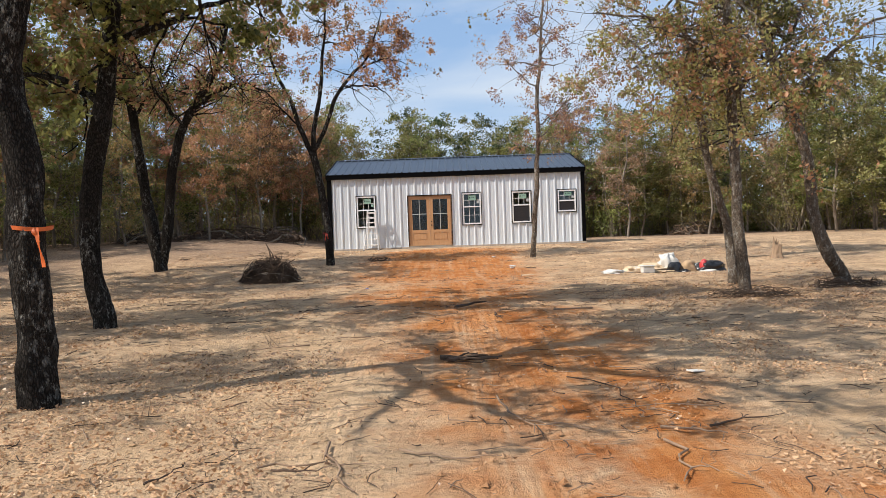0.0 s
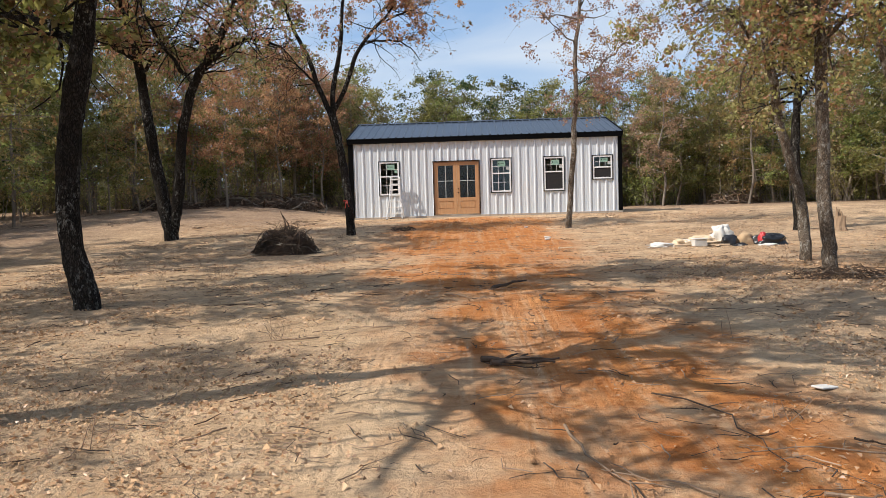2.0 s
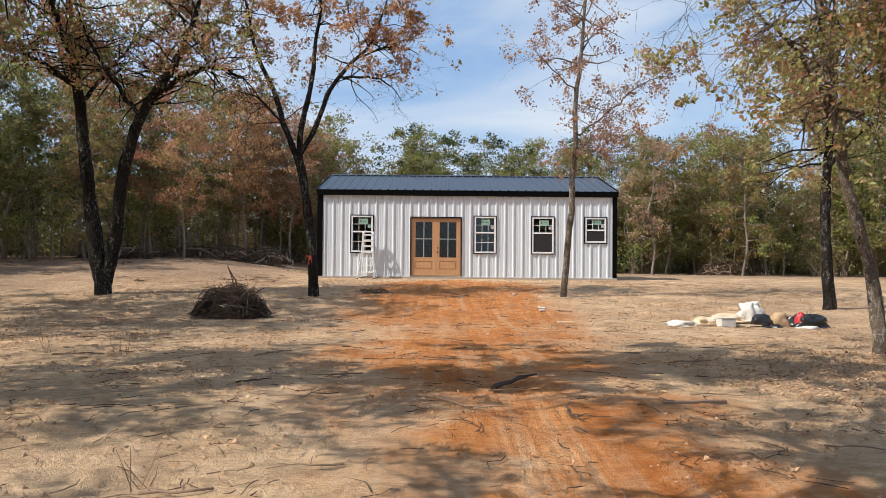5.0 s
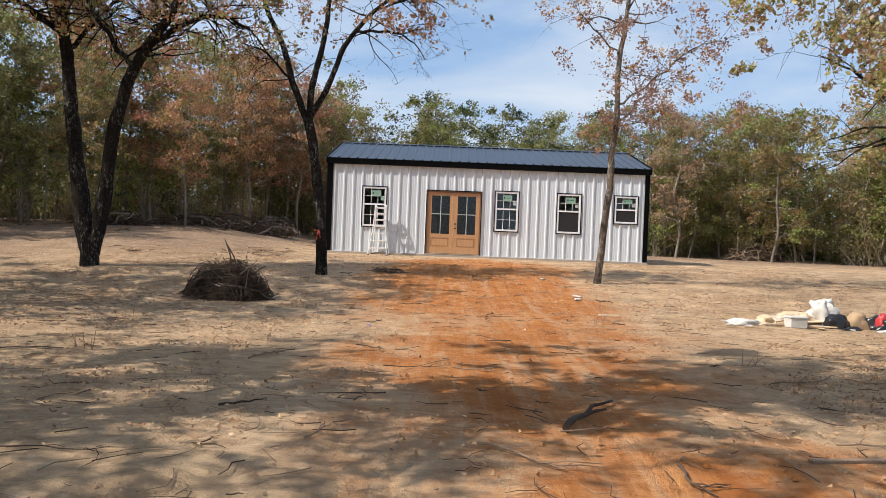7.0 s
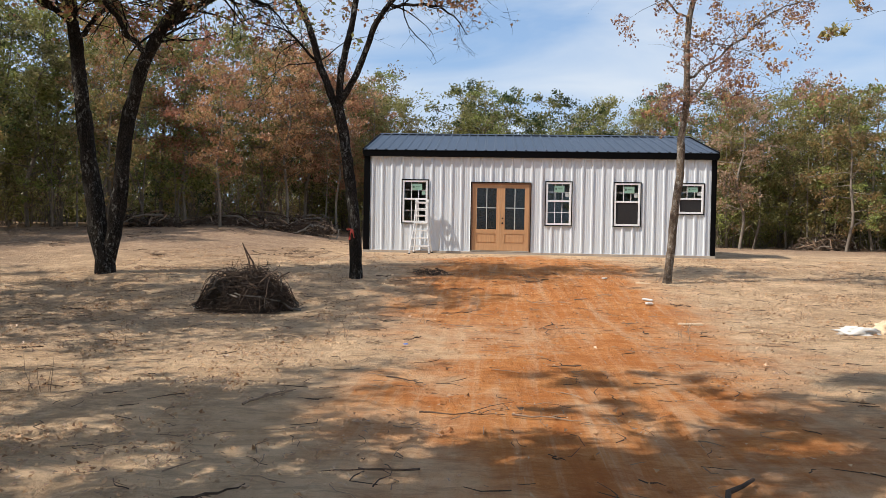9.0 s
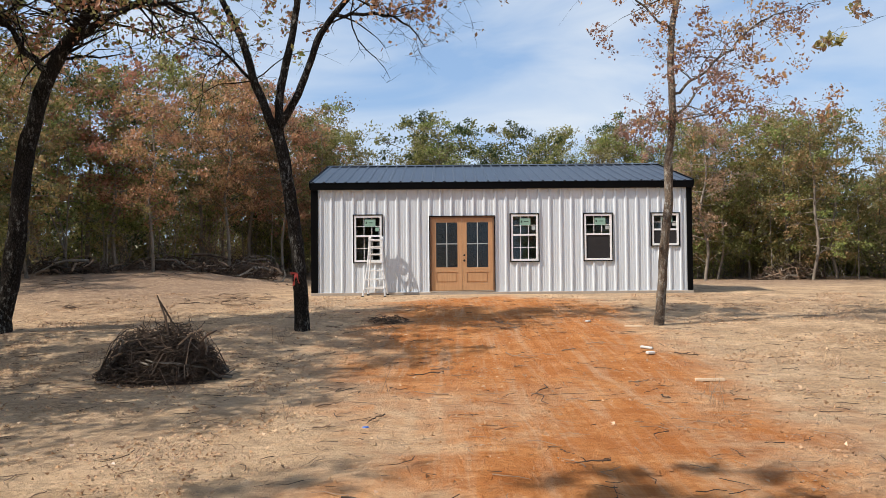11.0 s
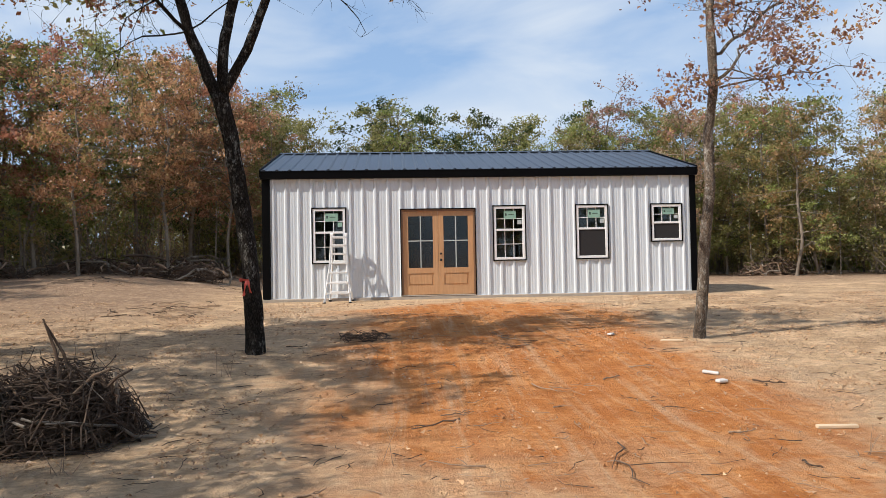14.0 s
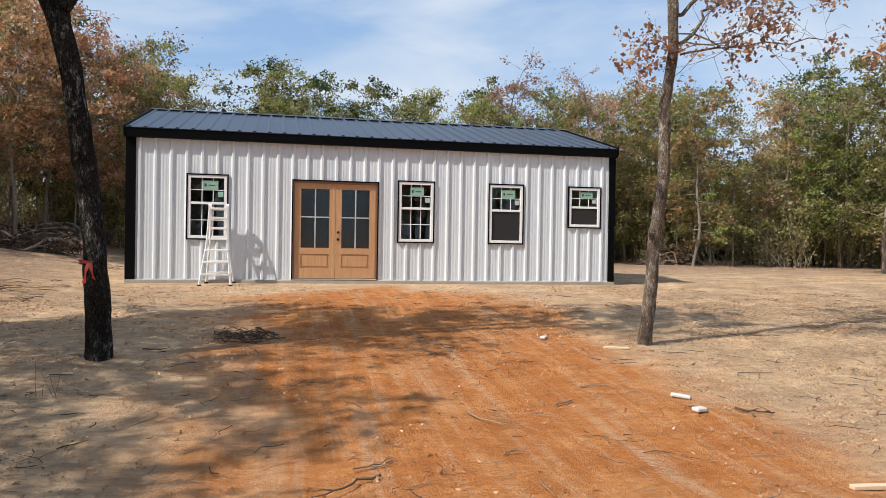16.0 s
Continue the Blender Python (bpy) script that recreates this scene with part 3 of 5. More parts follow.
def ring(s, x0, x1, z0, z1, w, ya, yb):
    """A rectangular frame of four bars."""
    s.box((x0, ya, z0), (x0 + w, yb, z1)).box((x1 - w, ya, z0), (x1, yb, z1))
    s.box((x0 + w, ya, z1 - w), (x1 - w, yb, z1)).box((x0 + w, ya, z0), (x1 - w, yb, z0 + w))
    return s


def build_window(i, x0, x1, z0, z1, lower_grid):
    trim = part("window", ring(Shape(), x0, x1, z0, z1, 0.028, HY - 0.046, HY + 0.02), M_BLACK_METAL, house, "white single-hung window with black trim")
    a, b, c, d = x0 + 0.029, x1 - 0.029, z0 + 0.029, z1 - 0.029
    part("window_frame", ring(Shape(), a, b, c, d, 0.062, HY - 0.036, HY + 0.06), M_VINYL, trim, bevel=0.004)
    a, b, c, d = a + 0.062, b - 0.062, c + 0.062, d - 0.062
    mid = c + (d - c) * (0.565 if i < 3 else 0.5)
    part("meeting_rail", Shape().box((a, HY - 0.03, mid - 0.026), (b, HY + 0.03, mid + 0.026)), M_VINYL, trim, bevel=0.003)
    for lo, hi, upper in ((mid + 0.026, d, True), (c, mid - 0.026, False)):
        y = HY + (0.0 if upper else 0.03)
        pane = part("pane", Shape().box((a, y + 0.004, lo), (b, y + 0.010, hi)), M_GLASS, trim)
        pane.visible_shadow = False
        if upper or lower_grid:
            for q in (1, 2):
                xq = a + (b - a) * q / 3
                part("muntin", Shape().box((xq - 0.008, y - 0.004, lo), (xq + 0.008, y + 0.003, hi)), M_VINYL, trim)
            zq = (lo + hi) / 2
            part("muntin", Shape().box((a, y - 0.0065, zq - 0.008), (b, y - 0.0045, zq + 0.008)), M_VINYL, trim)
        elif not upper:
            part("insect_screen", Shape().box((a, HY - 0.012, lo), (b, HY - 0.009, hi)), M_SCREEN, trim, "dark insect screen")
    w, h = b - a, d - mid
    sx = a + w * (0.36 if i != 1 else 0.30)
    st = part("sticker", Shape().box((sx, HY - 0.0105, mid + h * 0.52), (sx + w * 0.46, HY - 0.0075, mid + h * 0.9)), M_STICKER, trim, "pale green maker's sticker")
    part("sticker_print", Shape().box((sx + 0.03, HY - 0.0135, mid + h * 0.66), (sx + 0.075, HY - 0.0115, mid + h * 0.78)).box((sx + 0.12, HY - 0.0135, mid + h * 0.70), (sx + 0.26, HY - 0.0115, mid + h * 0.735)), M_INK, trim)
    part("sticker", Shape().box((b - 0.13, HY - 0.0105, mid + h * 0.26), (b - 0.02, HY - 0.0075, mid + h * 0.46)), M_STICKER_GREY if i else M_STICKER, trim)


for i, wdw in enumerate(WINDOWS):
    build_window(i, *wdw)

# double door
dx0, dx1, dz0, dz1 = DOOR
part("door_trim", Shape().box((dx0 - 0.012, HY - 0.044, dz0 - 0.02), (dx0 + 0.014, HY + 0.01, dz1)).box((dx1 - 0.014, HY - 0.044, dz0 - 0.02), (dx1 + 0.012, HY + 0.01, dz1)).box((dx0 - 0.012, HY - 0.044, dz1), (dx1 + 0.012, HY + 0.01, dz1 + 0.026)), M_BLACK_METAL, house)
part("door_jamb", Shape().box((dx0 + 0.015, HY - 0.02, dz0), (dx0 + 0.055, HY + 0.12, dz1 - 0.001)).box((dx1 - 0.055, HY - 0.02, dz0), (dx1 - 0.015, HY + 0.12, dz1 - 0.001)).box((dx0 + 0.055, HY - 0.02, dz1 - 0.042), (dx1 - 0.055, HY + 0.12, dz1 - 0.001)), M_JAMB, house, "brown wooden jamb")
part("threshold", Shape().box((dx0 + 0.015, HY - 0.055, dz0 - 0.024), (dx1 - 0.015, HY + 0.12, dz0 - 0.001)), M_CONCRETE, house, bevel=0.006)
xm = (dx0 + dx1) / 2
for n_leaf, (a, b) in enumerate(((dx0 + 0.058, xm - 0.003), (xm + 0.003, dx1 - 0.058))):
    ya, yb, c, d = HY + 0.012, HY + 0.056, dz0 + 0.012, dz1 - 0.046
    stile, zlo, zhi = 0.135, dz0 + 0.70, d - 0.125
    leaf = Shape().box((a, ya, c), (a + stile, yb, d)).box((b - stile, ya, c), (b, yb, d))
    leaf.box((a + stile, ya, zhi), (b - stile, yb, d)).box((a + stile, ya, zlo - 0.14), (b - stile, yb, zlo)).box((a + stile, ya, c), (b - stile, yb, c + 0.23))
    door = part("door", leaf, M_DOOR, house, "honey-stained wooden door leaf with four glass lights")
    part("door_panel", Shape().box((a + stile + 0.002, ya + 0.018, c + 0.232), (b - stile - 0.002, yb - 0.012, zlo - 0.142)), M_DOOR, door)
    part("door_panel", Shape().box((a + stile + 0.035, ya + 0.008, c + 0.265), (b - stile - 0.035, ya + 0.0175, zlo - 0.175)), M_DOOR, door, bevel=0.006)
    xc, zc = (a + b) / 2, (zlo + zhi) / 2 + 0.03
    part("glazing_bar", Shape().box((xc - 0.013, ya + 0.004, zlo), (xc + 0.013, yb - 0.004, zhi)), M_STICKER_GREY, door)
    part("glazing_bar", Shape().box((a + stile, ya + 0.002, zc - 0.013), (b - stile, yb - 0.008, zc + 0.013)), M_STICKER_GREY, door)
    for p, q in ((a + stile, xc - 0.0135), (xc + 0.0135, b - stile)):
        for r, t in ((zlo, zc - 0.0135), (zc + 0.0135, zhi)):
            pane = part("pane", Shape().box((p, ya + 0.018, r), (q, ya + 0.024, t)), M_FILM, door)
            pane.visible_shadow = False
    if n_leaf == 1:
        for zz, rr in ((dz0 + 1.06, 0.026), (dz0 + 0.90, 0.030)):
            knob = Shape().tube([(a + 0.06, ya - k, zz) for k in (0.0, 0.012, 0.013, 0.035, 0.042, 0.062, 0.07)], (rr * 1.1, rr * 1.1, 0.012, 0.012, rr, rr, rr * 0.6), 14)
            part("door_knob", knob, M_DARKSTEEL, door, "black door knob", smooth=False)


# ---- folding ladder ----
def build_ladder():
    lad = thing("folding_ladder", "white multi-position folding ladder standing before the window", "ladder", at=(-2.99, 32.62, ground_z(-2.99, 32.5)))
    zt, yt = 2.76, 32.935
    fl, fr = (-3.355, 32.40, ground_z(-3.355, 32.40)), (-2.715, 32.40, ground_z(-2.715, 32.40))
    tl, tr = (-3.195, yt - 0.04, zt), (-2.825, yt - 0.04, zt)
    bl, br = (-3.265, 33.10, ground_z(-3.27, 33.05) + 0.01), (-2.685, 33.10, ground_z(-2.7, 33.05) + 0.01)
    ul, ur = (-3.175, yt + 0.04, zt - 0.02), (-2.845, yt + 0.04, zt - 0.02)

    def lerp(p, q, f):
        return tuple(p[i] + (q[i] - p[i]) * f for i in range(3))

    for p, q in ((fl, tl), (fr, tr), (bl, ul), (br, ur)):
        # flared foot, straight upper stile
        knee = lerp(p, q, 0.52)
        top_x = q[0]
        k2 = (top_x + (knee[0] - top_x) * 0.45, knee[1], knee[2])
        part("stile", Shape().tube([p, k2, q], (0.026, 0.026, 0.024), 4), M_ALU, lad)
        part("rubber_foot", Shape().box((p[0] - 0.04, p[1] - 0.03, p[2] - 0.015), (p[0] + 0.04, p[1] + 0.03, p[2] + 0.03)), M_DARKSTEEL, lad, bevel=0.006)
    for f in (0.14, 0.29, 0.44, 0.58, 0.72, 0.85, 0.97):
        def at(p, q, f):
            knee = lerp(p, q, 0.52)
            k2 = (q[0] + (knee[0] - q[0]) * 0.45, knee[1], knee[2])
            return lerp(p, k2, f / 0.52) if f < 0.52 else lerp(k2, q, (f - 0.52) / 0.48)
        a, b = at(fl, tl, f), at(fr, tr, f)
        part("rung", Shape().box((a[0], a[1] - 0.03, a[2] - 0.02), (b[0], a[1] + 0.025, a[2] + 0.02)), M_ALU, lad, bevel=0.004)
        a, b = at(bl, ul, f), at(br, ur, f)
        part("rung", Shape().box((a[0], a[1] - 0.025, a[2] - 0.018), (b[0], a[1] + 0.025, a[2] + 0.018)), M_ALU, lad, bevel=0.004)
    for xx in (-3.19, -2.83):
        part("hinge", Shape().tube([(xx - 0.035, yt, zt - 0.01), (xx + 0.035, yt, zt - 0.01)], (0.06, 0.06), 12), M_ALU, lad)


build_ladder()


# ---- trees ----
def smooth_path(pts, step):
    """Points along a bent line with slight wander."""
    p = [Vector(q[:3]) for q in pts]
    r = [q[3] for q in pts]
    out, rad = [], []
    for i in range(len(p) - 1):
        p0, p1, p2, p3 = p[max(i - 1, 0)], p[i], p[i + 1], p[min(i + 2, len(p) - 1)]
        k = max(2, int((p2 - p1).length / step))
        for j in range(k):
            t = j / k
            q = 0.5 * ((2 * p1) + (p2 - p0) * t + (2 * p0 - 5 * p1 + 4 * p2 - p3) * t * t + (3 * p1 - p0 - 3 * p2 + p3) * t ** 3)
            out.append(q)
            rad.append(r[i] + (r[i + 1] - r[i]) * t)
    out.append(p[-1])
    rad.append(r[-1])
    return out, rad


def sprout(s, rng, start, way, length, radius, depth, tips, droop=0.0):
    """A crooked branch with forks; ends of twigs are collected for the leaves."""
    n = max(3, int(length / (0.22 if radius > 0.012 else 0.34)))
    p, d = Vector(start), Vector(way).normalized()
    pts, rad = [p.copy()], [radius]
    for i in range(n):
        d = (d + Vector((rng.gauss(0, 0.24), rng.gauss(0, 0.24), rng.gauss(0.03 - droop, 0.2)))).normalized()
        p = p + d * (length / n)
        pts.append(p.copy())
        rad.append(radius * (1 - 0.75 * (i + 1) / n))
    s.tube(pts, rad, 5 if radius > 0.03 else 4 if radius > 0.012 else 3, cap=False)
    if depth == 0:
        for q in pts[1:]:
            tips.append(tuple(q))
        return
    kids = max(2, int(length * 2.6)) if depth == 1 else max(3, int(length * 2.2))
    for k in range(kids):
        i = rng.randint(max(1, n // 4), n)
        axis = (pts[i] - pts[i - 1]).normalized()
        turn = Vector((rng.gauss(0, 1), rng.gauss(0, 1), rng.gauss(0.1 - droop, 0.8))).normalized()
        sprout(s, rng, pts[i], axis * 0.75 + turn * 0.85, length * rng.uniform(0.32, 0.6), max(0.004, rad[i] * 0.6), depth - 1, tips, droop)


def hero_tree(label, trunks, limbs, seed, bark_mat, leaf_sets, group="", twig_from=0.45, spread=1.0, kids=14, name="oak_tree", droop=0.0, lowest=0.0, girth=1.0, bare_twigs=0, leaf_low=0.0):
    """A tree along given trunk and limb lines (x, y, z, radius); twigs and leaves grow from them."""
    rng = random.Random(seed)
    b = trunks[0][0]
    trunks = [[(x, y, z, r * girth) for x, y, z, r in t] for t in trunks]
    limbs = [[(x, y, z, r * girth) for x, y, z, r in t] for t in limbs]
    tree = thing(name, label, "tree", group, (b[0], b[1], ground_z(b[0], b[1])))
    s, tw, tips = Shape(), Shape(), []
    for k, t in enumerate(trunks):
        t = list(t)
        if k == 0:
            x, y, z, r = t[0]
            z = ground_z(x, y)
            t = [(x, y, z - 0.15, r * 1.22), (x, y, z + 0.03, r * 1.1), (x + (t[1][0] - x) * 0.2, y, z + 0.28, r * 0.97)] + t[1:]
        pts, rad = smooth_path(t, 0.09)
        for i in range(6, len(pts) - 1):
            q = pts[i]
            pts[i] = q + Vector((0.045 * noise.noise((q.z * 0.9, seed, k)) + 0.018 * noise.noise((q.z * 2.7, seed, k)), 0.04 * noise.noise((seed, q.z * 0.9, k)), 0))
        s.tube(pts, rad, 20, 0.24, seed=seed * 3.7 + k)
    part("trunk", s, bark_mat, tree, smooth=True)
    lines = []
    for k, t in enumerate(limbs):
        pts, rad = smooth_path(t, 0.16)
        for i in range(1, len(pts) - 1):
            pts[i] += Vector((rng.gauss(0, 0.022), rng.gauss(0, 0.03), rng.gauss(0, 0.022)))
        part("limb", Shape().tube(pts, rad, 9, 0.1, seed=seed + k), bark_mat, tree, smooth=True)
        lines.append((pts, rad))
    for t in trunks:
        pts, rad = smooth_path(t, 0.3)
        lines.append((pts[int(len(pts) * twig_from):], rad[int(len(pts) * twig_from):]))
    for pts, rad in lines:
        total = sum((q - p).length for p, q in zip(pts, pts[1:]))
        for k in range(max(2, int(kids * total / 2.5))):
            i = min(len(pts) - 1, int(len(pts) * (0.12 + 0.88 * rng.random())))
            if pts[i].z < lowest:
                continue
            way = Vector((rng.gauss(0, 1), rng.gauss(0, 1), rng.gauss(0.25 - droop, 0.55)))
            sprout(tw, rng, pts[i], way, rng.uniform(0.9, 2.0) * spread, min(0.035, rad[i] * 0.5), 2 if rng.random() < 0.75 else 1, tips, droop)
    for k in range(bare_twigs):
        pts, rad = rng.choice(lines)
        i = rng.randrange(len(pts) // 3, len(pts))
        if pts[i].z < lowest:
            continue
        sprout(tw, rng, pts[i], Vector((rng.gauss(0, 1), rng.gauss(0, 1), rng.gauss(-0.1, 0.5))), rng.uniform(0.8, 1.7), min(0.03, rad[i] * 0.5), 2, [], 0.14)
    part("twig_growth", tw, bark_mat, tree)["kind"] = "stuff"
    nr = np.random.default_rng(seed)
    tips = np.array(tips)
    for k, (mat, count, size) in enumerate(leaf_sets):
        pick = tips[nr.integers(0, len(tips), count)]
        # leaves sit in loose bunches, with bare stretches between
        keep = np.array([noise.noise((q[0] * 0.9 + k * 7, q[1] * 0.9, q[2] * 0.9 + seed)) for q in pick]) > -0.12
        pick = pick[keep & (pick[:, 2] > leaf_low + nr.normal(0, 0.5, count))]
        leaves("crown", pick + nr.normal(0, 0.07, pick.shape), size, seed * 10 + k, mat, tree, simple=b[1] > 10)
    return tree


G1, G2 = "trees on the clearing", "slender trees on the clearing"
hero_tree("dark-barked oak with orange flagging tape round its trunk", [[(-3.6, 6.62, 0.16, 0.205), (-3.62, 6.62, 1.2, 0.19), (-3.66, 6.62, 2.3, 0.185), (-3.80, 6.62, 3.0, 0.20), (-3.68, 6.62, 3.8, 0.165), (-3.5, 6.7, 5.2, 0.14), (-3.3, 6.9, 7.0, 0.09), (-3.1, 7.0, 8.6, 0.06), (-3.0, 7.1, 10.2, 0.03)]],
          [[(-3.7, 6.6, 3.9, 0.11), (-3.95, 5.5, 4.4, 0.09), (-3.75, 4.4, 4.8, 0.07), (-3.3, 3.4, 5.2, 0.025)], [(-3.7, 6.6, 4.3, 0.10), (-3.1, 5.5, 5.3, 0.08), (-2.7, 4.4, 6.1, 0.055), (-2.6, 3.4, 6.5, 0.02)], [(-3.9, 5.6, 4.35, 0.07), (-4.5, 4.6, 4.7, 0.05), (-4.9, 3.8, 4.9, 0.02)], [(-3.66, 6.65, 4.0, 0.13), (-2.6, 7.2, 5.0, 0.11), (-1.4, 7.9, 5.9, 0.08), (-0.4, 8.4, 6.5, 0.02)], [(-3.7, 6.6, 4.4, 0.09), (-4.6, 7.4, 5.3, 0.06), (-5.6, 8.4, 6.0, 0.02)], [(-3.5, 6.7, 5.2, 0.12), (-2.6, 5.7, 6.3, 0.09), (-2.0, 4.7, 7.2, 0.03)], [(-3.4, 6.8, 5.8, 0.1), (-3.0, 8.2, 7.0, 0.07), (-2.6, 9.6, 7.8, 0.02)], [(-3.3, 6.9, 6.6, 0.09), (-1.9, 8.2, 7.8, 0.06), (-0.8, 9.3, 8.4, 0.02)], [(-3.3, 6.9, 6.8, 0.08), (-4.6, 8.0, 8.0, 0.05), (-5.5, 9.0, 8.6, 0.02)]],
          11, M_BARK, [(M_GREEN, 19000, 0.048), (M_OLIVE, 11000, 0.048)], G1, 0.62, kids=12, lowest=4.3, girth=0.78, bare_twigs=12, leaf_low=5.6)
hero_tree("dark leaning oak with green leaves", [[(-5.09, 11.3, 0.36, 0.19), (-5.25, 11.3, 1.1, 0.165), (-5.24, 11.3, 2.3, 0.165), (-5.0, 11.3, 3.6, 0.16), (-4.76, 11.3, 5.2, 0.13), (-4.6, 11.3, 6.6, 0.10), (-4.3, 11.4, 8.2, 0.07), (-4.2, 11.5, 9.4, 0.03)]],
          [[(-5.0, 11.3, 3.7, 0.08), (-5.9, 11.9, 4.2, 0.06), (-7.1, 12.6, 4.5, 0.025)], [(-4.85, 11.3, 4.6, 0.09), (-3.9, 12.0, 5.2, 0.06), (-2.9, 12.9, 5.9, 0.02)], [(-4.75, 11.3, 5.3, 0.08), (-5.6, 10.6, 6.2, 0.05), (-6.3, 10.0, 6.8, 0.02)], [(-4.5, 11.3, 7.2, 0.07), (-3.7, 12.0, 8.2, 0.045), (-3.2, 12.4, 8.8, 0.02)], [(-4.4, 11.3, 7.8, 0.07), (-5.6, 12.2, 9.0, 0.045), (-6.4, 12.8, 9.8, 0.02)], [(-4.3, 11.4, 8.4, 0.06), (-3.6, 10.2, 9.6, 0.04), (-3.2, 9.3, 10.2, 0.015)], [(-4.4, 11.3, 7.6, 0.08), (-3.8, 10.9, 8.2, 0.05), (-3.3, 10.6, 8.6, 0.02)]],
          12, M_BARK, [(M_GREEN, 32000, 0.046), (M_MIXED, 16000, 0.046)], G1, 0.45, kids=17, lowest=3.6, spread=0.78, girth=0.85, bare_twigs=30)
hero_tree("twin-trunked dark oak with turning leaves", [[(-9.2, 24.65, 0.74, 0.27), (-9.32, 24.65, 1.5, 0.25), (-9.62, 24.65, 3.4, 0.20), (-9.92, 24.65, 5.9, 0.165), (-10.2, 24.7, 7.6, 0.12), (-10.3, 24.7, 9.4, 0.08), (-10.2, 24.7, 11.0, 0.03)],
          [(-9.15, 24.65, 1.0, 0.2), (-8.93, 24.6, 2.0, 0.2), (-8.6, 24.5, 4.2, 0.175), (-8.05, 24.4, 5.7, 0.15), (-7.1, 24.3, 7.1, 0.11), (-6.5, 24.2, 9.0, 0.04)]],
          [[(-7.8, 24.4, 6.0, 0.09), (-6.5, 24.1, 6.6, 0.06), (-5.4, 23.8, 6.3, 0.03), (-4.9, 23.6, 5.7, 0.012)], [(-9.95, 24.65, 6.2, 0.09), (-11.2, 24.2, 7.0, 0.05), (-12.3, 23.8, 7.2, 0.02)], [(-8.2, 24.4, 5.4, 0.08), (-8.9, 23.6, 6.6, 0.05), (-9.2, 22.8, 7.8, 0.02)], [(-9.9, 24.6, 5.8, 0.08), (-9.2, 25.4, 7.2, 0.05), (-8.6, 26.0, 8.6, 0.02)], [(-9.9, 24.65, 6.0, 0.1), (-9.6, 23.0, 7.2, 0.07), (-9.2, 21.2, 7.9, 0.04), (-8.8, 20.0, 8.3, 0.015)]],
          13, M_BARK, [(M_GREEN, 11000, 0.038), (M_RUST, 22000, 0.038), (M_OLIVE, 12000, 0.038)], G1, 0.5, kids=19, lowest=4.2, girth=0.8, bare_twigs=75, leaf_low=5.9)
hero_tree("forked oak with sparse brown leaves and red tape", [[(-3.66, 24.7, 0.74, 0.20), (-3.72, 24.7, 1.7, 0.185), (-3.80, 24.7, 2.8, 0.18), (-4.02, 24.7, 3.9, 0.175), (-4.12, 24.7, 4.45, 0.18)],
          [(-4.1, 24.7, 4.3, 0.13), (-4.45, 24.7, 5.1, 0.115), (-4.75, 24.7, 6.1, 0.10), (-5.3, 24.8, 7.3, 0.075), (-5.75, 24.9, 9.3, 0.03)],
          [(-4.1, 24.7, 4.4, 0.12), (-4.02, 24.7, 5.3, 0.115), (-3.78, 24.75, 6.6, 0.095), (-3.65, 24.8, 8.0, 0.065), (-3.5, 24.9, 9.9, 0.025)],
          [(-4.05, 24.68, 4.5, 0.115), (-3.72, 24.65, 5.1, 0.105), (-3.25, 24.6, 6.2, 0.09), (-2.75, 24.6, 6.9, 0.075), (-2.2, 24.6, 7.5, 0.055), (-1.7, 24.6, 8.9, 0.02)]],
          [[(-3.0, 24.6, 6.55, 0.06), (-2.3, 24.5, 6.5, 0.045), (-1.75, 24.4, 6.35, 0.03), (-1.35, 24.3, 5.85, 0.01)], [(-4.5, 24.7, 5.3, 0.05), (-5.1, 24.5, 5.9, 0.035), (-5.7, 24.3, 6.1, 0.012)], [(-2.5, 24.6, 7.1, 0.05), (-1.6, 24.7, 7.4, 0.03), (-0.9, 24.8, 7.2, 0.01)]],
          14, M_BARK, [(M_DRY, 7000, 0.04), (M_RUST, 15000, 0.04), (M_OLIVE, 2500, 0.04)], G1, 0.52, kids=19, lowest=5.0, spread=0.8, girth=0.64, bare_twigs=34, leaf_low=6.9)
hero_tree("slim straight oak with dry pinkish-brown leaves", [[(3.02, 25.08, 0.78, 0.155), (3.1, 25.08, 1.8, 0.145), (3.22, 25.08, 3.1, 0.13), (3.33, 25.08, 4.75, 0.12), (3.32, 25.08, 5.9, 0.105), (3.45, 25.08, 7.1, 0.09), (3.62, 25.08, 9.3, 0.055), (3.7, 25.1, 11.0, 0.02)]],
          [[(3.36, 25.06, 4.72, 0.05), (3.62, 25.02, 4.9, 0.042), (3.78, 25.0, 5.18, 0.036), (4.0, 24.98, 5.33, 0.03)], [(3.4, 25.08, 5.15, 0.05), (4.2, 25.2, 5.75, 0.04), (5.3, 25.4, 6.7, 0.028), (6.4, 25.5, 7.0, 0.01)], [(3.4, 25.0, 4.6, 0.03), (4.2, 24.7, 4.72, 0.02), (5.2, 24.5, 4.8, 0.008)], [(3.4, 25.08, 6.2, 0.045), (2.7, 25.0, 6.9, 0.03), (2.2, 24.9, 7.4, 0.01)]],
          15, M_BARK_GREY, [(M_DRY, 9000, 0.031), (M_RUST, 4500, 0.031)], G2, 0.5, kids=17, lowest=4.5, spread=0.72, girth=0.58)
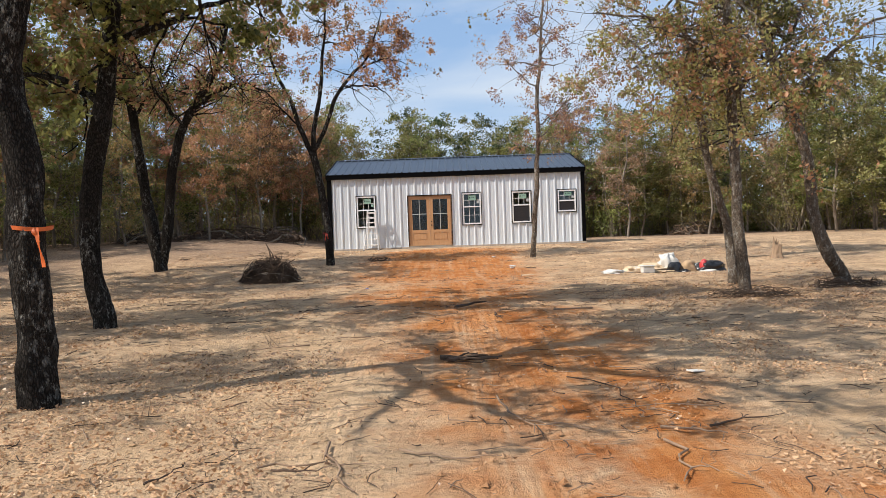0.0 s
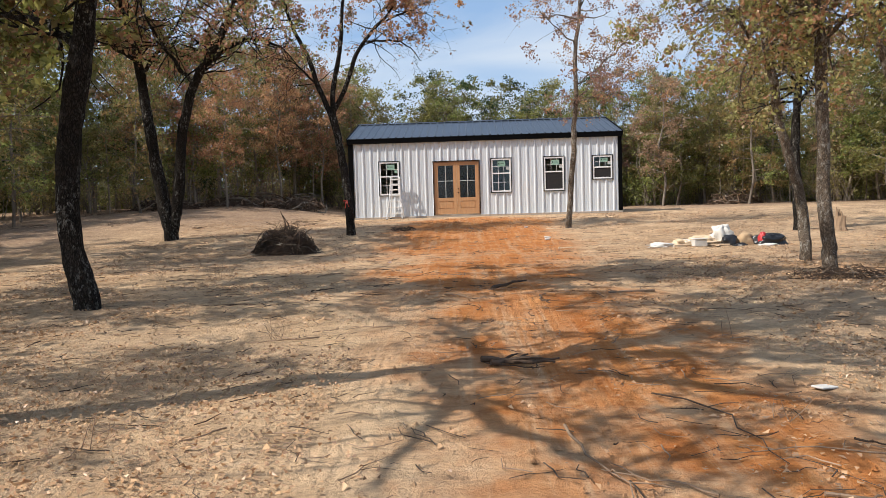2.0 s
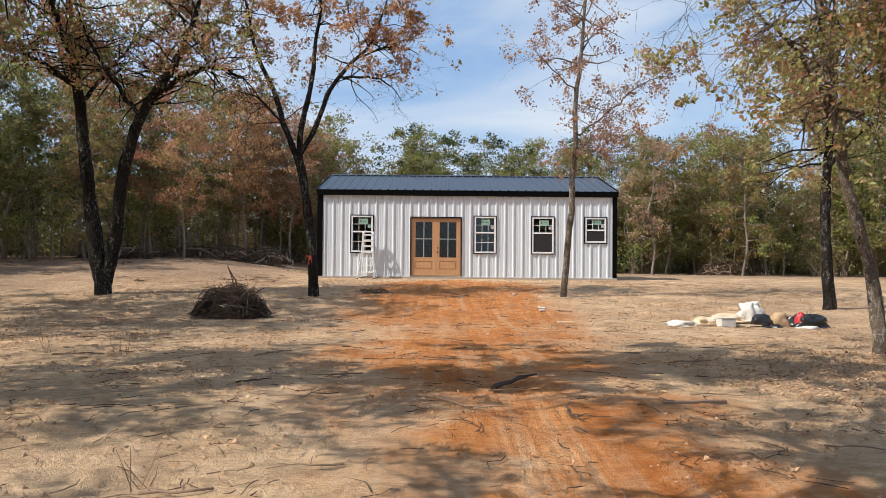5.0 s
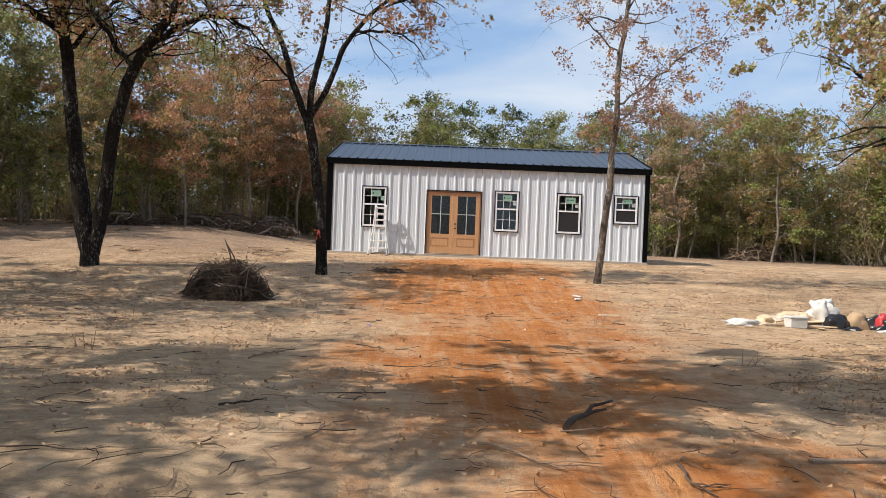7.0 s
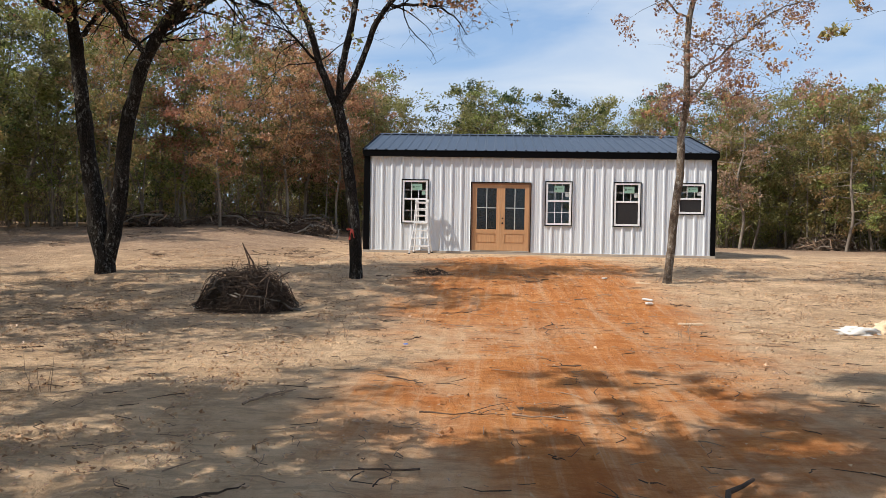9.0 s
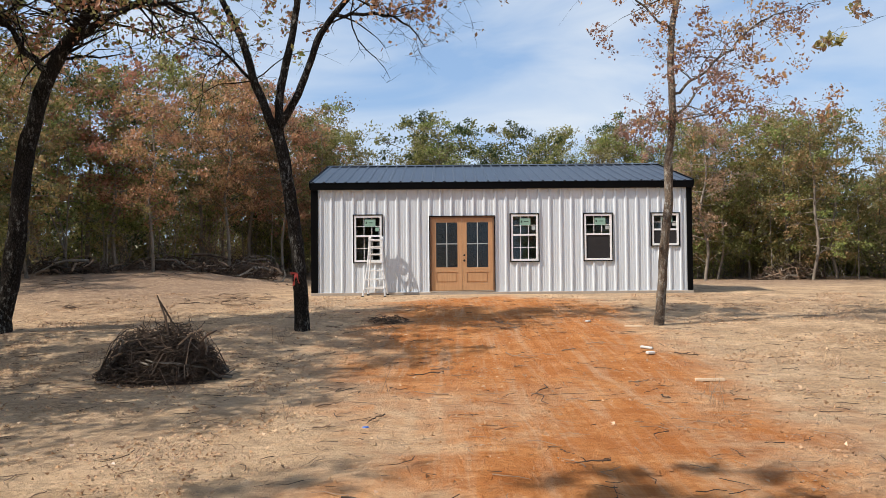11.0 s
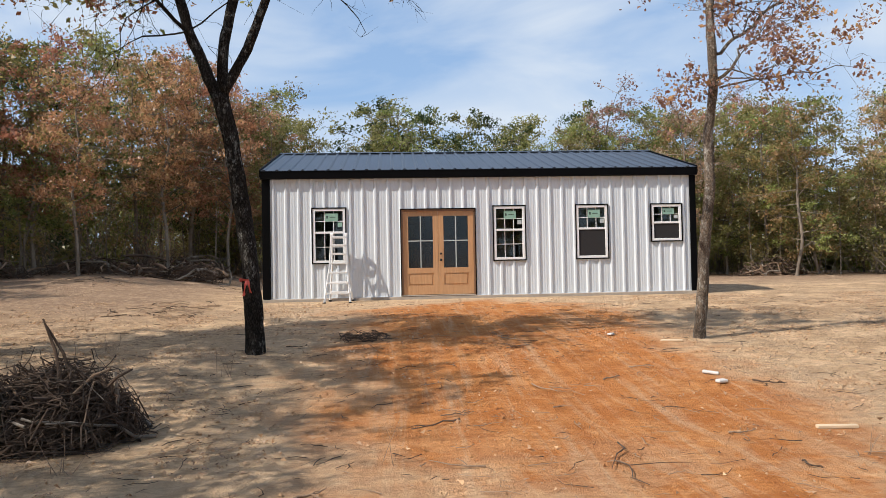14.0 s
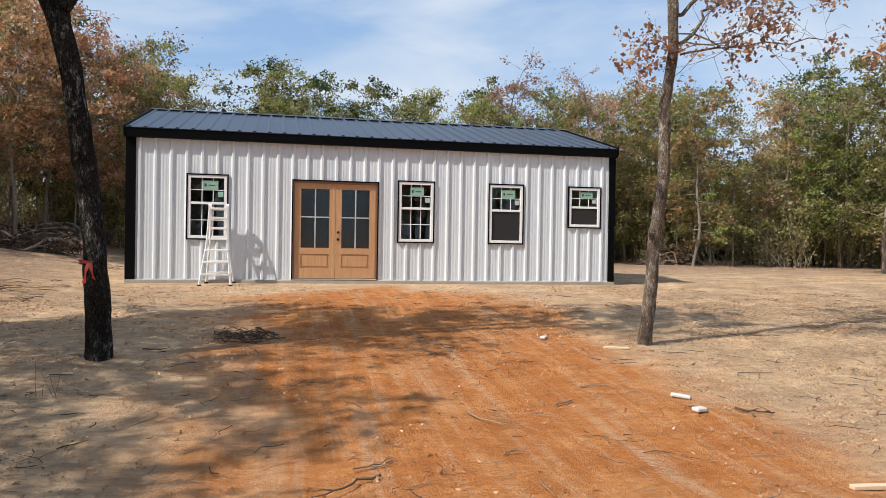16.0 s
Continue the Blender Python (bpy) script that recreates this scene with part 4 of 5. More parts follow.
hero_tree("slim lichen-spotted oak with red and green leaves", [[(5.18, 12.89, 0.36, 0.135), (5.1, 12.85, 1.3, 0.115), (5.02, 12.8, 2.9, 0.105), (4.94, 12.75, 5.2, 0.085), (4.8, 12.7, 7.4, 0.04)]],
          [[(4.86, 12.6, 3.9, 0.05), (4.2, 12.2, 4.5, 0.035), (3.3, 11.8, 4.7, 0.012)], [(4.85, 12.6, 3.6, 0.05), (5.5, 12.1, 4.3, 0.03), (6.2, 11.7, 4.7, 0.01)], [(4.85, 12.6, 4.6, 0.05), (4.0, 13.3, 5.2, 0.035), (2.9, 13.8, 5.5, 0.012)]],
          16, M_BARK_GREY, [(M_MIXED, 8000, 0.03), (M_OLIVE, 6000, 0.03), (M_RUST, 5000, 0.03)], G2, 0.4, kids=14, lowest=2.9, spread=0.95, droop=0.12, girth=0.78, bare_twigs=45)
hero_tree("slim leaning grey oak with dull green leaves", [[(5.93, 15.4, 0.36, 0.13), (5.95, 15.6, 1.3, 0.115), (5.5, 15.6, 3.3, 0.10), (5.15, 15.6, 5.6, 0.075), (4.9, 15.6, 7.6, 0.03)]],
          [[(5.4, 15.6, 3.8, 0.045), (4.5, 15.3, 4.9, 0.03), (3.4, 15.0, 5.5, 0.01)], [(5.3, 15.6, 4.6, 0.045), (6.3, 15.3, 5.5, 0.03), (7.0, 15.1, 6.0, 0.01)]],
          17, M_BARK_GREY, [(M_OLIVE, 9000, 0.032), (M_DRY, 8000, 0.032)], G2, 0.42, kids=14, lowest=3.1, spread=1.0, droop=0.12, girth=0.76, bare_twigs=45)
hero_tree("grey oak whose trunk curves up from a slanted foot", [[(7.52, 14.1, 0.36, 0.16), (7.12, 13.9, 0.95, 0.145), (6.92, 13.9, 1.7, 0.13), (6.72, 13.9, 3.0, 0.12), (6.15, 13.9, 4.8, 0.10), (5.8, 13.9, 6.3, 0.07), (5.6, 13.9, 7.9, 0.03)]],
          [[(6.5, 13.9, 3.8, 0.055), (7.4, 13.4, 4.8, 0.035), (8.3, 13.0, 5.3, 0.012)], [(6.0, 13.9, 5.2, 0.05), (5.0, 13.3, 6.0, 0.03), (4.2, 12.9, 6.3, 0.01)], [(6.3, 13.9, 4.4, 0.05), (7.2, 14.6, 5.8, 0.03), (8.0, 15.2, 6.6, 0.01)]],
          18, M_BARK_GREY, [(M_OLIVE, 8000, 0.032), (M_GREEN, 8000, 0.032)], G2, 0.42, kids=14, lowest=3.1, droop=0.1, girth=0.8, bare_twigs=36)


# ---- the woods ----
def wood_tree(label, seed, height, mat, count, size, bare=0.42, width=1.9, bark_mat=None, boughs=22, stems=1, girth=1.0, second=None, name="woodland_tree"):
    """A slender tree of the woods, at the origin, to be copied: crooked stems, forking boughs, leaves in uneven sprays."""
    rng, nr = random.Random(seed), np.random.default_rng(seed)
    tree = thing(name, label, "tree", "trees of the surrounding woods")
    s, tw, sprays = Shape(), Shape(), []
    for stem in range(stems):
        tall = height * (1.0 if stem == 0 else rng.uniform(0.7, 0.9))
        lx, ly = rng.uniform(-0.7, 0.7) * (1 + stem), rng.uniform(-0.6, 0.6) * (1 + stem)
        r0 = (0.035 + tall * 0.0055) * girth
        pts = [(0, 0, -0.2, r0 * 1.35), (0.02 + 0.1 * stem, 0, 0.2, r0)]
        for f, q in ((0.2, 0.9), (0.4, 0.76), (0.6, 0.58), (0.8, 0.36), (0.98, 0.12)):
            pts.append((lx * f + rng.gauss(0, 0.14) + 0.1 * stem, ly * f + rng.gauss(0, 0.14), tall * f, r0 * q))
        line, rad = smooth_path(pts, 0.35)
        s.tube(line, rad, 6, 0.2, seed=seed + stem)
        for k in range(boughs // stems):
            f = bare + (0.98 - bare) * (k + rng.random()) / (boughs // stems)
            i = min(len(line) - 1, int(f * len(line)))
            base, u = line[i], (f - bare) / (1 - bare)
            reach = width * max(0.22, math.sin(math.pi * (0.25 + 0.57 * u))) * rng.uniform(0.35, 1.25)
            a = k * 2.4 + rng.uniform(-0.6, 0.6)
            tip = base + Vector((math.cos(a) * reach, math.sin(a) * reach, rng.uniform(-0.35, 0.9)))
            mid = base.lerp(tip, 0.5) + Vector((rng.gauss(0, 0.12), rng.gauss(0, 0.12), rng.uniform(-0.1, 0.3)))
            tw.tube([base, mid, tip], (max(0.012, rad[i] * 0.45), 0.016, 0.005), 4, cap=False)
            for j in range(5):
                e = mid.lerp(tip, rng.uniform(-0.3, 1.1)) + Vector((rng.gauss(0, 0.42), rng.gauss(0, 0.42), rng.gauss(0.02, 0.36)))
                m2 = mid.lerp(e, 0.55) + Vector((0, 0, rng.gauss(0, 0.06)))
                tw.tube([mid, m2, e], (0.011, 0.008, 0.003), 3, cap=False)
                sprays.append((m2, e, rng.uniform(0.10, 0.30), rng.random()))
        for k in range(9):
            z = tall * rng.uniform(0.06, max(bare, 0.35))
            p = line[min(len(line) - 1, int(z / tall * len(line)))]
            e = p + Vector((rng.gauss(0, 0.7), rng.gauss(0, 0.7), rng.uniform(-0.5, 0.8)))
            tw.tube([p, p.lerp(e, 0.5) + Vector((rng.gauss(0, 0.06), 0, rng.gauss(0, 0.08))), e], (0.014, 0.009, 0.003), 3, cap=False)
    part("trunk", s, bark_mat or M_BARK_FAR, tree, smooth=True)
    part("twig_growth", tw, bark_mat or M_BARK_FAR, tree)["kind"] = "stuff"
    c, other = [], []
    for i in nr.integers(0, len(sprays), count):
        p, e, r, which = sprays[i]
        q = p.lerp(e, 0.15 + 0.95 * nr.random())
        (other if second and which < 0.3 else c).append((q.x + nr.normal() * r, q.y + nr.normal() * r, q.z + nr.normal() * r * 0.6))
    leaves("crown", c, size, seed + 99, mat, tree, tri=True)
    if other:
        leaves("crown", other, size, seed + 98, second, tree, tri=True)
    return tree


def shrub(label, seed, height, mat, count, size, name="shrub"):
    rng, nr = random.Random(seed), np.random.default_rng(seed)
    t = thing(name, label, "shrub", "undergrowth of the woods")
    s, tips = Shape(), []
    for k in range(13):
        p, d = Vector((rng.gauss(0, 0.3), rng.gauss(0, 0.3), -0.1)), Vector((rng.gauss(0, 0.3), rng.gauss(0, 0.3), 1))
        pts = [p]
        for i in range(6):
            d = (d + Vector((rng.gauss(0, 0.22), rng.gauss(0, 0.22), 0.05))).normalized()
            p = p + d * height / 6 * rng.uniform(0.7, 1.2)
            pts.append(p)
            if i > 0:
                tips.append(p)
        s.tube(pts, [0.02 * (1 - i / 8) for i in range(7)], 4, cap=False)
    part("stem_growth", s, M_BARK_FAR, t)["kind"] = "stuff"
    q = np.array([tips[i] for i in nr.integers(0, len(tips), count)])
    leaves("crown", q + nr.normal(0, 0.26, q.shape), size, seed + 5, mat, t, tri=True)
    return t


WOOD = [wood_tree("woodland oak with dense green leaves", 31, 9.0, M_GREEN, 7800, 0.074, 0.17, 2.1, second=M_OLIVE), wood_tree("woodland oak with olive leaves", 32, 9.0, M_OLIVE, 6900, 0.072, 0.2, 2.1, second=M_GREEN),
        wood_tree("woodland oak with rust-brown leaves", 33, 9.0, M_RUST, 7900, 0.07, 0.32, 2.6, boughs=28, second=M_MIXED), wood_tree("woodland oak with turning leaves", 34, 9.0, M_MIXED, 6900, 0.072, 0.22, 2.3, second=M_GREEN),
        wood_tree("woodland tree with thin dry leaves", 35, 9.0, M_DRY, 4200, 0.062, 0.28, 2.0), wood_tree("dark green woodland oak tree", 36, 8.4, M_DEEP, 6600, 0.077, 0.15, 2.1, second=M_GREEN),
        wood_tree("broad woodland oak with green leaves", 37, 9.4, M_GREEN, 8600, 0.076, 0.25, 2.8, boughs=28, second=M_DEEP),
        wood_tree("thin bare-stemmed woodland sapling", 38, 8.0, M_OLIVE, 1200, 0.06, 0.42, 1.0, boughs=9, girth=0.62, name="woodland_sapling"), wood_tree("cluster of thin grey woodland stems", 39, 8.2, M_GREEN, 1700, 0.062, 0.38, 1.2, boughs=12, stems=3, girth=0.6, name="woodland_sapling"),
        wood_tree("spreading oak with a dense crown beside the clearing", 40, 10.0, M_GREEN, 9500, 0.075, 0.42, 3.8, boughs=40, girth=1.5, second=M_MIXED)]
SHRUBS = [shrub("green leafy undergrowth shrub", 41, 2.2, M_GREEN, 900, 0.062), shrub("dry brown undergrowth shrub", 42, 2.0, M_OLIVE, 700, 0.06), shrub("tall olive undergrowth shrub", 43, 3.4, M_OLIVE, 1000, 0.064), shrub("bare stemmed thicket with few leaves", 44, 3.2, M_DRY, 420, 0.05)]
EDGE = [(-26, -30), (-20, -10), (-18, 4), (-20, 18), (-22, 28), (-19, 38), (-13, 46.5), (-4, 50), (6, 50.5), (14, 50), (20, 48.5), (25, 43), (25, 30), (22, 18), (19, 2), (20, -12), (24, -30), (0, -34), (-26, -30)]


def plant():
    rng = random.Random(7)
    used_w, used_s, deep = set(), set(), []

    def put(kind, pool, used, x, y, sc):
        m = Matrix.Translation((x, y, ground_z(x, y))) @ Matrix.Rotation(rng.uniform(0, 6.28), 4, "Z")
        if kind in used:
            o = copy_thing(pool[kind], m)
        else:
            used.add(kind)
            o = pool[kind]
            o.matrix_basis = m
        wide = min(sc, 1.15) * rng.uniform(0.92, 1.12)
        o.scale = (wide, wide, sc)

    for (x0, y0), (x1, y1) in zip(EDGE, EDGE[1:]):
        d = Vector((x1 - x0, y1 - y0))
        out = Vector((-d.y, d.x)).normalized()
        if out.dot(Vector(((x0 + x1) / 2, (y0 + y1) / 2 - 15))) < 0:
            out = -out
        hidden = max(y0, y1) < 20
        for row, (off, gap, jit) in enumerate(((0.8, 2.1, 0.9), (3.2, 2.3, 1.1), (6.6, 2.9, 1.6))):
            if hidden and row > 0:
                continue
            k = max(1, int(d.length / (gap * (2.2 if hidden else 0.8 if x0 > 5 and row < 2 else 1.35 if x1 < -12 and row else 1.0))))
            for i in range(k):
                f = (i + rng.random()) / k
                x, y = x0 + d.x * f + out.x * (off + rng.uniform(-jit, jit)), y0 + d.y * f + out.y * (off + rng.uniform(-jit, jit))
                left, right = x < -4, x > 9
                weights = (3.4, 3.4, 3.4 if left and row < 2 else 0.4, 3 if left else 1.8, 1.4 if right and row < 2 else 0.3, 0.7, 3.0)
                if abs(x - 2) < 9 and y > 45:
                    weights = (4.0, 3.0, 0.2, 0.8, 0.4, 0.4, 4.5)
                tall = 7.3 + (2.2 if x < 2 else 1.3) * min(1.0, abs(x - 2) / 17) + 0.15 * off
                put(rng.choices(range(7), weights)[0], WOOD, used_w, x, y, tall / 9.0 * rng.uniform(0.88, 1.05))
                for j in range(0 if hidden else 2 if row < 2 else 1):
                    put(rng.choice((7, 7, 8)), WOOD, used_w, x + rng.uniform(-1.5, 1.5), y + rng.uniform(-1.3, 1.3), rng.uniform(0.6, 0.95))
                for j in range(0 if hidden else 2 if row else 1):
                    put(rng.choices(range(4), (2, 2.5, 2.5, 2.0 if row < 2 else 0.5))[0], SHRUBS, used_s, x + rng.uniform(-1.4, 1.4), y + rng.uniform(-0.9, 1.4), rng.uniform(0.7, 1.25))
        if not hidden:
            for i in range(int((d.length + 8) * 1900)):
                f, o = rng.uniform(-6.0 / d.length, 1 + 6.0 / d.length), rng.uniform(9.5, 16.0)
                deep.append((x0 + d.x * f + out.x * o, y0 + d.y * f + out.y * o, 1.0 + (6.5 * rng.random() ** 1.6 if i % 2 else 2.2 * rng.random())))
    tagged(leaves("distant_woods", deep, 0.21, 77, M_GREEN, None, tri=True), "dense green depth of the woods", "woods", kind="stuff")
    # single thin trees before the edge of the woods
    for k, x, y, sc in ((2, -12.4, 40.4, 0.78), (3, -15.5, 37.0, 0.8), (2, -10.6, 44.6, 0.95), (3, -18.0, 31.0, 0.9), (2, -14.8, 42.5, 0.95), (2, -8.6, 46.6, 0.9), (1, -7.0, 47.2, 0.85), (4, 11.8, 47.6, 0.92), (4, 9.6, 52.0, 1.05), (3, 16.5, 46.5, 0.9), (0, 21.5, 41.0, 1.0), (1, 22.5, 36.0, 1.0)):
        put(k, WOOD, used_w, x, y, sc)
    # trees beside the drive that only their shade tells of
    for k, x, y, sc in ((9, -10.4, 10.6, 1.0), (9, -10.9, 17.3, 0.95), (4, -9.6, 5.6, 1.0), (9, -13.0, 20.4, 1.0)):
        put(k, WOOD, used_w, x, y, sc)


plant()


# ---- tape on the trunks ----
def tape(x, y, z, r, mat, label, tail):
    t = thing("flagging_tape", label, "tape", at=(x, y, z))
    s = Shape()
    for k in range(29):
        a = 2 * math.pi * k / 28
        zz = z + 0.012 * math.sin(a * 2)
        s.v += [(x + r * math.cos(a), y + r * math.sin(a), zz - 0.018), (x + (r + 0.006) * math.cos(a), y + (r + 0.006) * math.sin(a), zz + 0.018)]
    for k in range(28):
        s.f.append((2 * k, 2 * k + 2, 2 * k + 3, 2 * k + 1))
    part("band", s, mat, t)
    for dx, lean, ln in tail:
        s = Shape()
        n = 9
        for k in range(n + 1):
            f = k / n
            px, py, pz = x + dx + lean * f * ln, y - r - 0.012 - 0.02 * math.sin(f * 5), z - f * ln
            w = 0.014 + 0.006 * math.sin(f * 9 + dx * 40)
            s.v += [(px - w, py, pz), (px + w, py - 0.008, pz)]
        for k in range(n):
            s.f.append((2 * k, 2 * k + 1, 2 * k + 3, 2 * k + 2))
        part("loose_end", s, mat, t)
    return t


tape(-3.61, 6.62, 1.70, 0.172, M_RIBBON, "orange flagging tape tied round a dark trunk", ((0.15, 0.10, 0.34), (0.12, 0.2, 0.12)))
tape(-3.735, 24.7, 1.78, 0.138, M_RIBBON_RED, "red flagging tape knotted round a trunk", ((-0.01, -0.22, 0.22), (0.01, 0.2, 0.24)))


# ---- brushwood heap ----
def brush_heap(cx, cy, rx, ry, h, count, big, seed, label, upright=True, thick=1.0):
    rng = random.Random(seed)
    z0 = ground_z(cx, cy)
    heap = thing("brush_pile", label, "brush pile", at=(cx, cy, z0))

    def stick(s, ln, r, sides):
        a, q = rng.uniform(0, 6.28), math.sqrt(rng.random())
        px, py = cx + rx * q * math.cos(a), cy + ry * q * math.sin(a)
        pz = z0 + h * (1 - q ** 2.8) * rng.uniform(0.15, 1.02) + 0.03
        d = Vector((rng.gauss(0, 1), rng.gauss(0, 1), 0))
        d = (d - Vector((math.cos(a), math.sin(a), 0)) * d.dot(Vector((math.cos(a), math.sin(a), 0))) * (0.6 * q) + Vector((0, 0, rng.gauss(0, 0.5)))).normalized()
        p, pts = Vector((px, py, pz)) - d * ln / 2, []
        reach, lid = rng.uniform(0.7, 1.3), rng.uniform(0.6, 1.3)
        for k in range(6):
            ex, ey = (p.x - cx) / rx, (p.y - cy) / ry
            away = math.hypot(ex, ey)
            if away > reach:
                ex, ey, away = ex * reach / away, ey * reach / away, reach
            qx, qy = cx + ex * rx, cy + ey * ry
            roof_z = z0 + lid * h * max(0.1, 1.06 - 0.72 * away ** 3.2) + 0.05 * rng.random()
            pts.append(Vector((qx, qy, min(max(p.z, ground_z(qx, qy) + 0.012), roof_z))))
            d = (d + Vector((rng.gauss(0, 0.27), rng.gauss(0, 0.27), rng.gauss(-0.02, 0.22)))).normalized()
            p = p + d * ln / 5
        s.tube(pts, [r * (1 - 0.12 * k) for k in range(6)], sides, 0.15, cap=False, seed=rng.random() * 9)

    core = Shape()
    for j in range(7):
        for i in range(18):
            a, f = 2 * math.pi * i / 18, j / 6
            w = 1 + 0.16 * noise.noise((math.cos(a) * 2, math.sin(a) * 2, f * 3 + seed))
            x, y = cx + rx * 0.45 * (1 - f) * w * math.cos(a), cy + ry * 0.45 * (1 - f) * w * math.sin(a)
            core.v.append((x, y, z0 - 0.05 + h * (0.42 if upright else 0.12) * math.sin(f * math.pi / 2) * w))
    for j in range(6):
        for i in range(18):
            core.f.append((j * 18 + i, j * 18 + (i + 1) % 18, (j + 1) * 18 + (i + 1) % 18, (j + 1) * 18 + i))
    part("heap_core", core, M_TWIG_DARK, heap)
    s = Shape()
    for k in range(count):
        stick(s, rng.uniform(0.2, 0.75), rng.uniform(0.003, 0.009) * thick, 4)
    part("brushwood", s, M_TWIG_DARK, heap)["kind"] = "stuff"
    for k in range(big):
        s = Shape()
        stick(s, rng.uniform(0.5, 1.4) * thick ** 0.4, rng.uniform(0.007, 0.02) * thick, 7)
        part("branch", s, (M_TWIG_DARK, M_TWIG, M_BARK_FAR)[k % 3], heap)
    if upright:
        for dx, dy, lean, ln in ((0.08, 0.0, -0.16, 0.62), (0.17, 0.02, -0.22, 0.55), (-0.35, 0.1, -0.05, 0.2), (0.5, -0.1, 0.2, 0.16)):
            s, p = Shape(), Vector((cx + dx, cy + dy, z0 + h * 0.72))
            s.tube([p, p + Vector((lean * 0.4, 0, ln * 0.55)), p + Vector((lean * 1.1, 0.02, ln))], (0.018, 0.015, 0.009), 7, 0.15)
            part("branch", s, M_TWIG_DARK, heap)
    return heap


brush_heap(-4.75, 20.75, 0.74, 0.66, 0.66, 2600, 90, 51, "dark heap of cut brushwood on the sand")
brush_heap(-10.5, 45.6, 2.2, 0.8, 0.68, 260, 30, 52, "low heap of felled branches before the woods", False, 3.2)
brush_heap(-13.4, 43.6, 1.5, 0.7, 0.54, 160, 30, 53, "low heap of felled branches before the woods", False, 3.2)
brush_heap(-12.0, 41.8, 2.6, 1.1, 0.47, 260, 30, 58, "low scatter of felled branches before the woods", False, 3.2)
brush_heap(-9.0, 41.5, 1.6, 0.8, 0.54, 260, 30, 59, "low heap of felled branches before the woods", False, 3.2)
brush_heap(-15.5, 40.0, 1.8, 0.9, 0.61, 260, 30, 60, "low heap of felled branches before the woods", False, 3.2)
brush_heap(16.2, 48.2, 1.9, 0.7, 0.81, 220, 30, 54, "heap of felled logs before the woods", False, 3.2)
brush_heap(5.15, 12.5, 0.75, 0.35, 0.12, 140, 6, 55, "scraped-up twigs and leaves at a tree's foot", False)
brush_heap(7.4, 13.75, 0.7, 0.35, 0.14, 140, 6, 56, "scraped-up twigs and leaves at a slanted trunk", False)
brush_heap(-2.15, 25.6, 0.42, 0.3, 0.1, 70, 2, 57, "small tangle of dry twigs on the sand", False)


# ---- waste by the drive ----
def crumpled(cx, cy, rx, ry, h, seed, rough=0.35, hollow=False):
    """A sagging bag or crumpled sheet."""
    s, z0 = Shape(), ground_z(cx, cy)
    rows, cols = 12, 26
    for j in range(rows):
        f = j / (rows - 1)
        for i in range(cols):
            a = 2 * math.pi * i / cols
            w = 1 + rough * noise.noise((math.cos(a) * 1.8 + seed, math.sin(a) * 1.8, f * 2.4)) + rough * 0.5 * noise.noise((math.cos(a) * 5 + seed, math.sin(a) * 5, f * 7))
            q = math.cos(f * math.pi / 2) ** 0.6
            s.v.append((cx + rx * q * w * math.cos(a), cy + ry * q * w * math.sin(a), z0 - 0.02 + h * math.sin(f * math.pi / 2) * (0.85 + 0.3 * (w - 1))))
    for j in range(rows - 1):
        for i in range(cols):
            s.f.append((j * cols + i, j * cols + (i + 1) % cols, (j + 1) * cols + (i + 1) % cols, (j + 1) * cols + i))
    return s


def solid(name, label, category, shape, mat, smooth=False, bevel=0.0, group=""):
    return tagged(part(name, shape, mat, None, "", smooth, bevel), label, category, group)


def slab_piece(cx, cy, lx, ly, h, turn, lift=0.0, tilt=0.0):
    s, z = Shape(), ground_z(cx, cy) + lift
    s.box((-lx / 2, -ly / 2, 0), (lx / 2, ly / 2, h))
    m = Matrix.Translation((cx, cy, z)) @ Matrix.Rotation(turn, 4, "Z") @ Matrix.Rotation(tilt, 4, "Y")
    s.v = [tuple(m @ Vector(v)) for v in s.v]
    return s


WASTE = "waste heap on the sand"
solid("plastic_bag", "crumpled white plastic sheet on a waste heap", "plastic sheet", crumpled(5.98, 19.94, 0.24, 0.17, 0.50, 3.0, 0.9), M_PAPER, True, group=WASTE)
solid("bin_bag", "slumped black plastic bag with an open mouth", "bag", crumpled(6.06, 19.64, 0.20, 0.15, 0.30, 8.0), M_BLACKBAG, True, group=WASTE)
solid("plastic_bag", "small white plastic scraps beside a box", "plastic sheet", crumpled(5.12, 19.9, 0.16, 0.12, 0.18, 12.0, 0.8), M_PAPER, True, group=WASTE)
solid("plastic_bag", "flattened translucent sheet on sand", "plastic sheet", crumpled(4.65, 19.75, 0.18, 0.12, 0.1, 14.0, 0.8), M_PAPER, True, group=WASTE)
foam = thing("foam_box", "white foam box lying on a waste heap", "box", WASTE, (5.32, 19.55, ground_z(5.32, 19.55)))
part("body", slab_piece(5.32, 19.55, 0.3, 0.22, 0.16, 0.1), M_PAPER, foam, bevel=0.008)
part("lid", slab_piece(5.32, 19.55, 0.32, 0.24, 0.03, 0.1, 0.165), M_PAPER, foam, bevel=0.008)
solid("paper_sack", "slumped tan paper sack on a waste heap", "sack", crumpled(6.45, 19.70, 0.21, 0.17, 0.34, 18.0, 0.3), M_CARD, True, group=WASTE)
solid("packing_paper", "crumpled tan packing paper on boards", "paper", crumpled(5.55, 20.02, 0.34, 0.17, 0.27, 41.0, 0.6), M_PLANK, True, group=WASTE)
solid("packing_paper", "crumpled tan packing paper beside a box", "paper", crumpled(4.98, 19.88, 0.25, 0.16, 0.2, 43.0, 0.7), M_PLANK, True, group=WASTE)
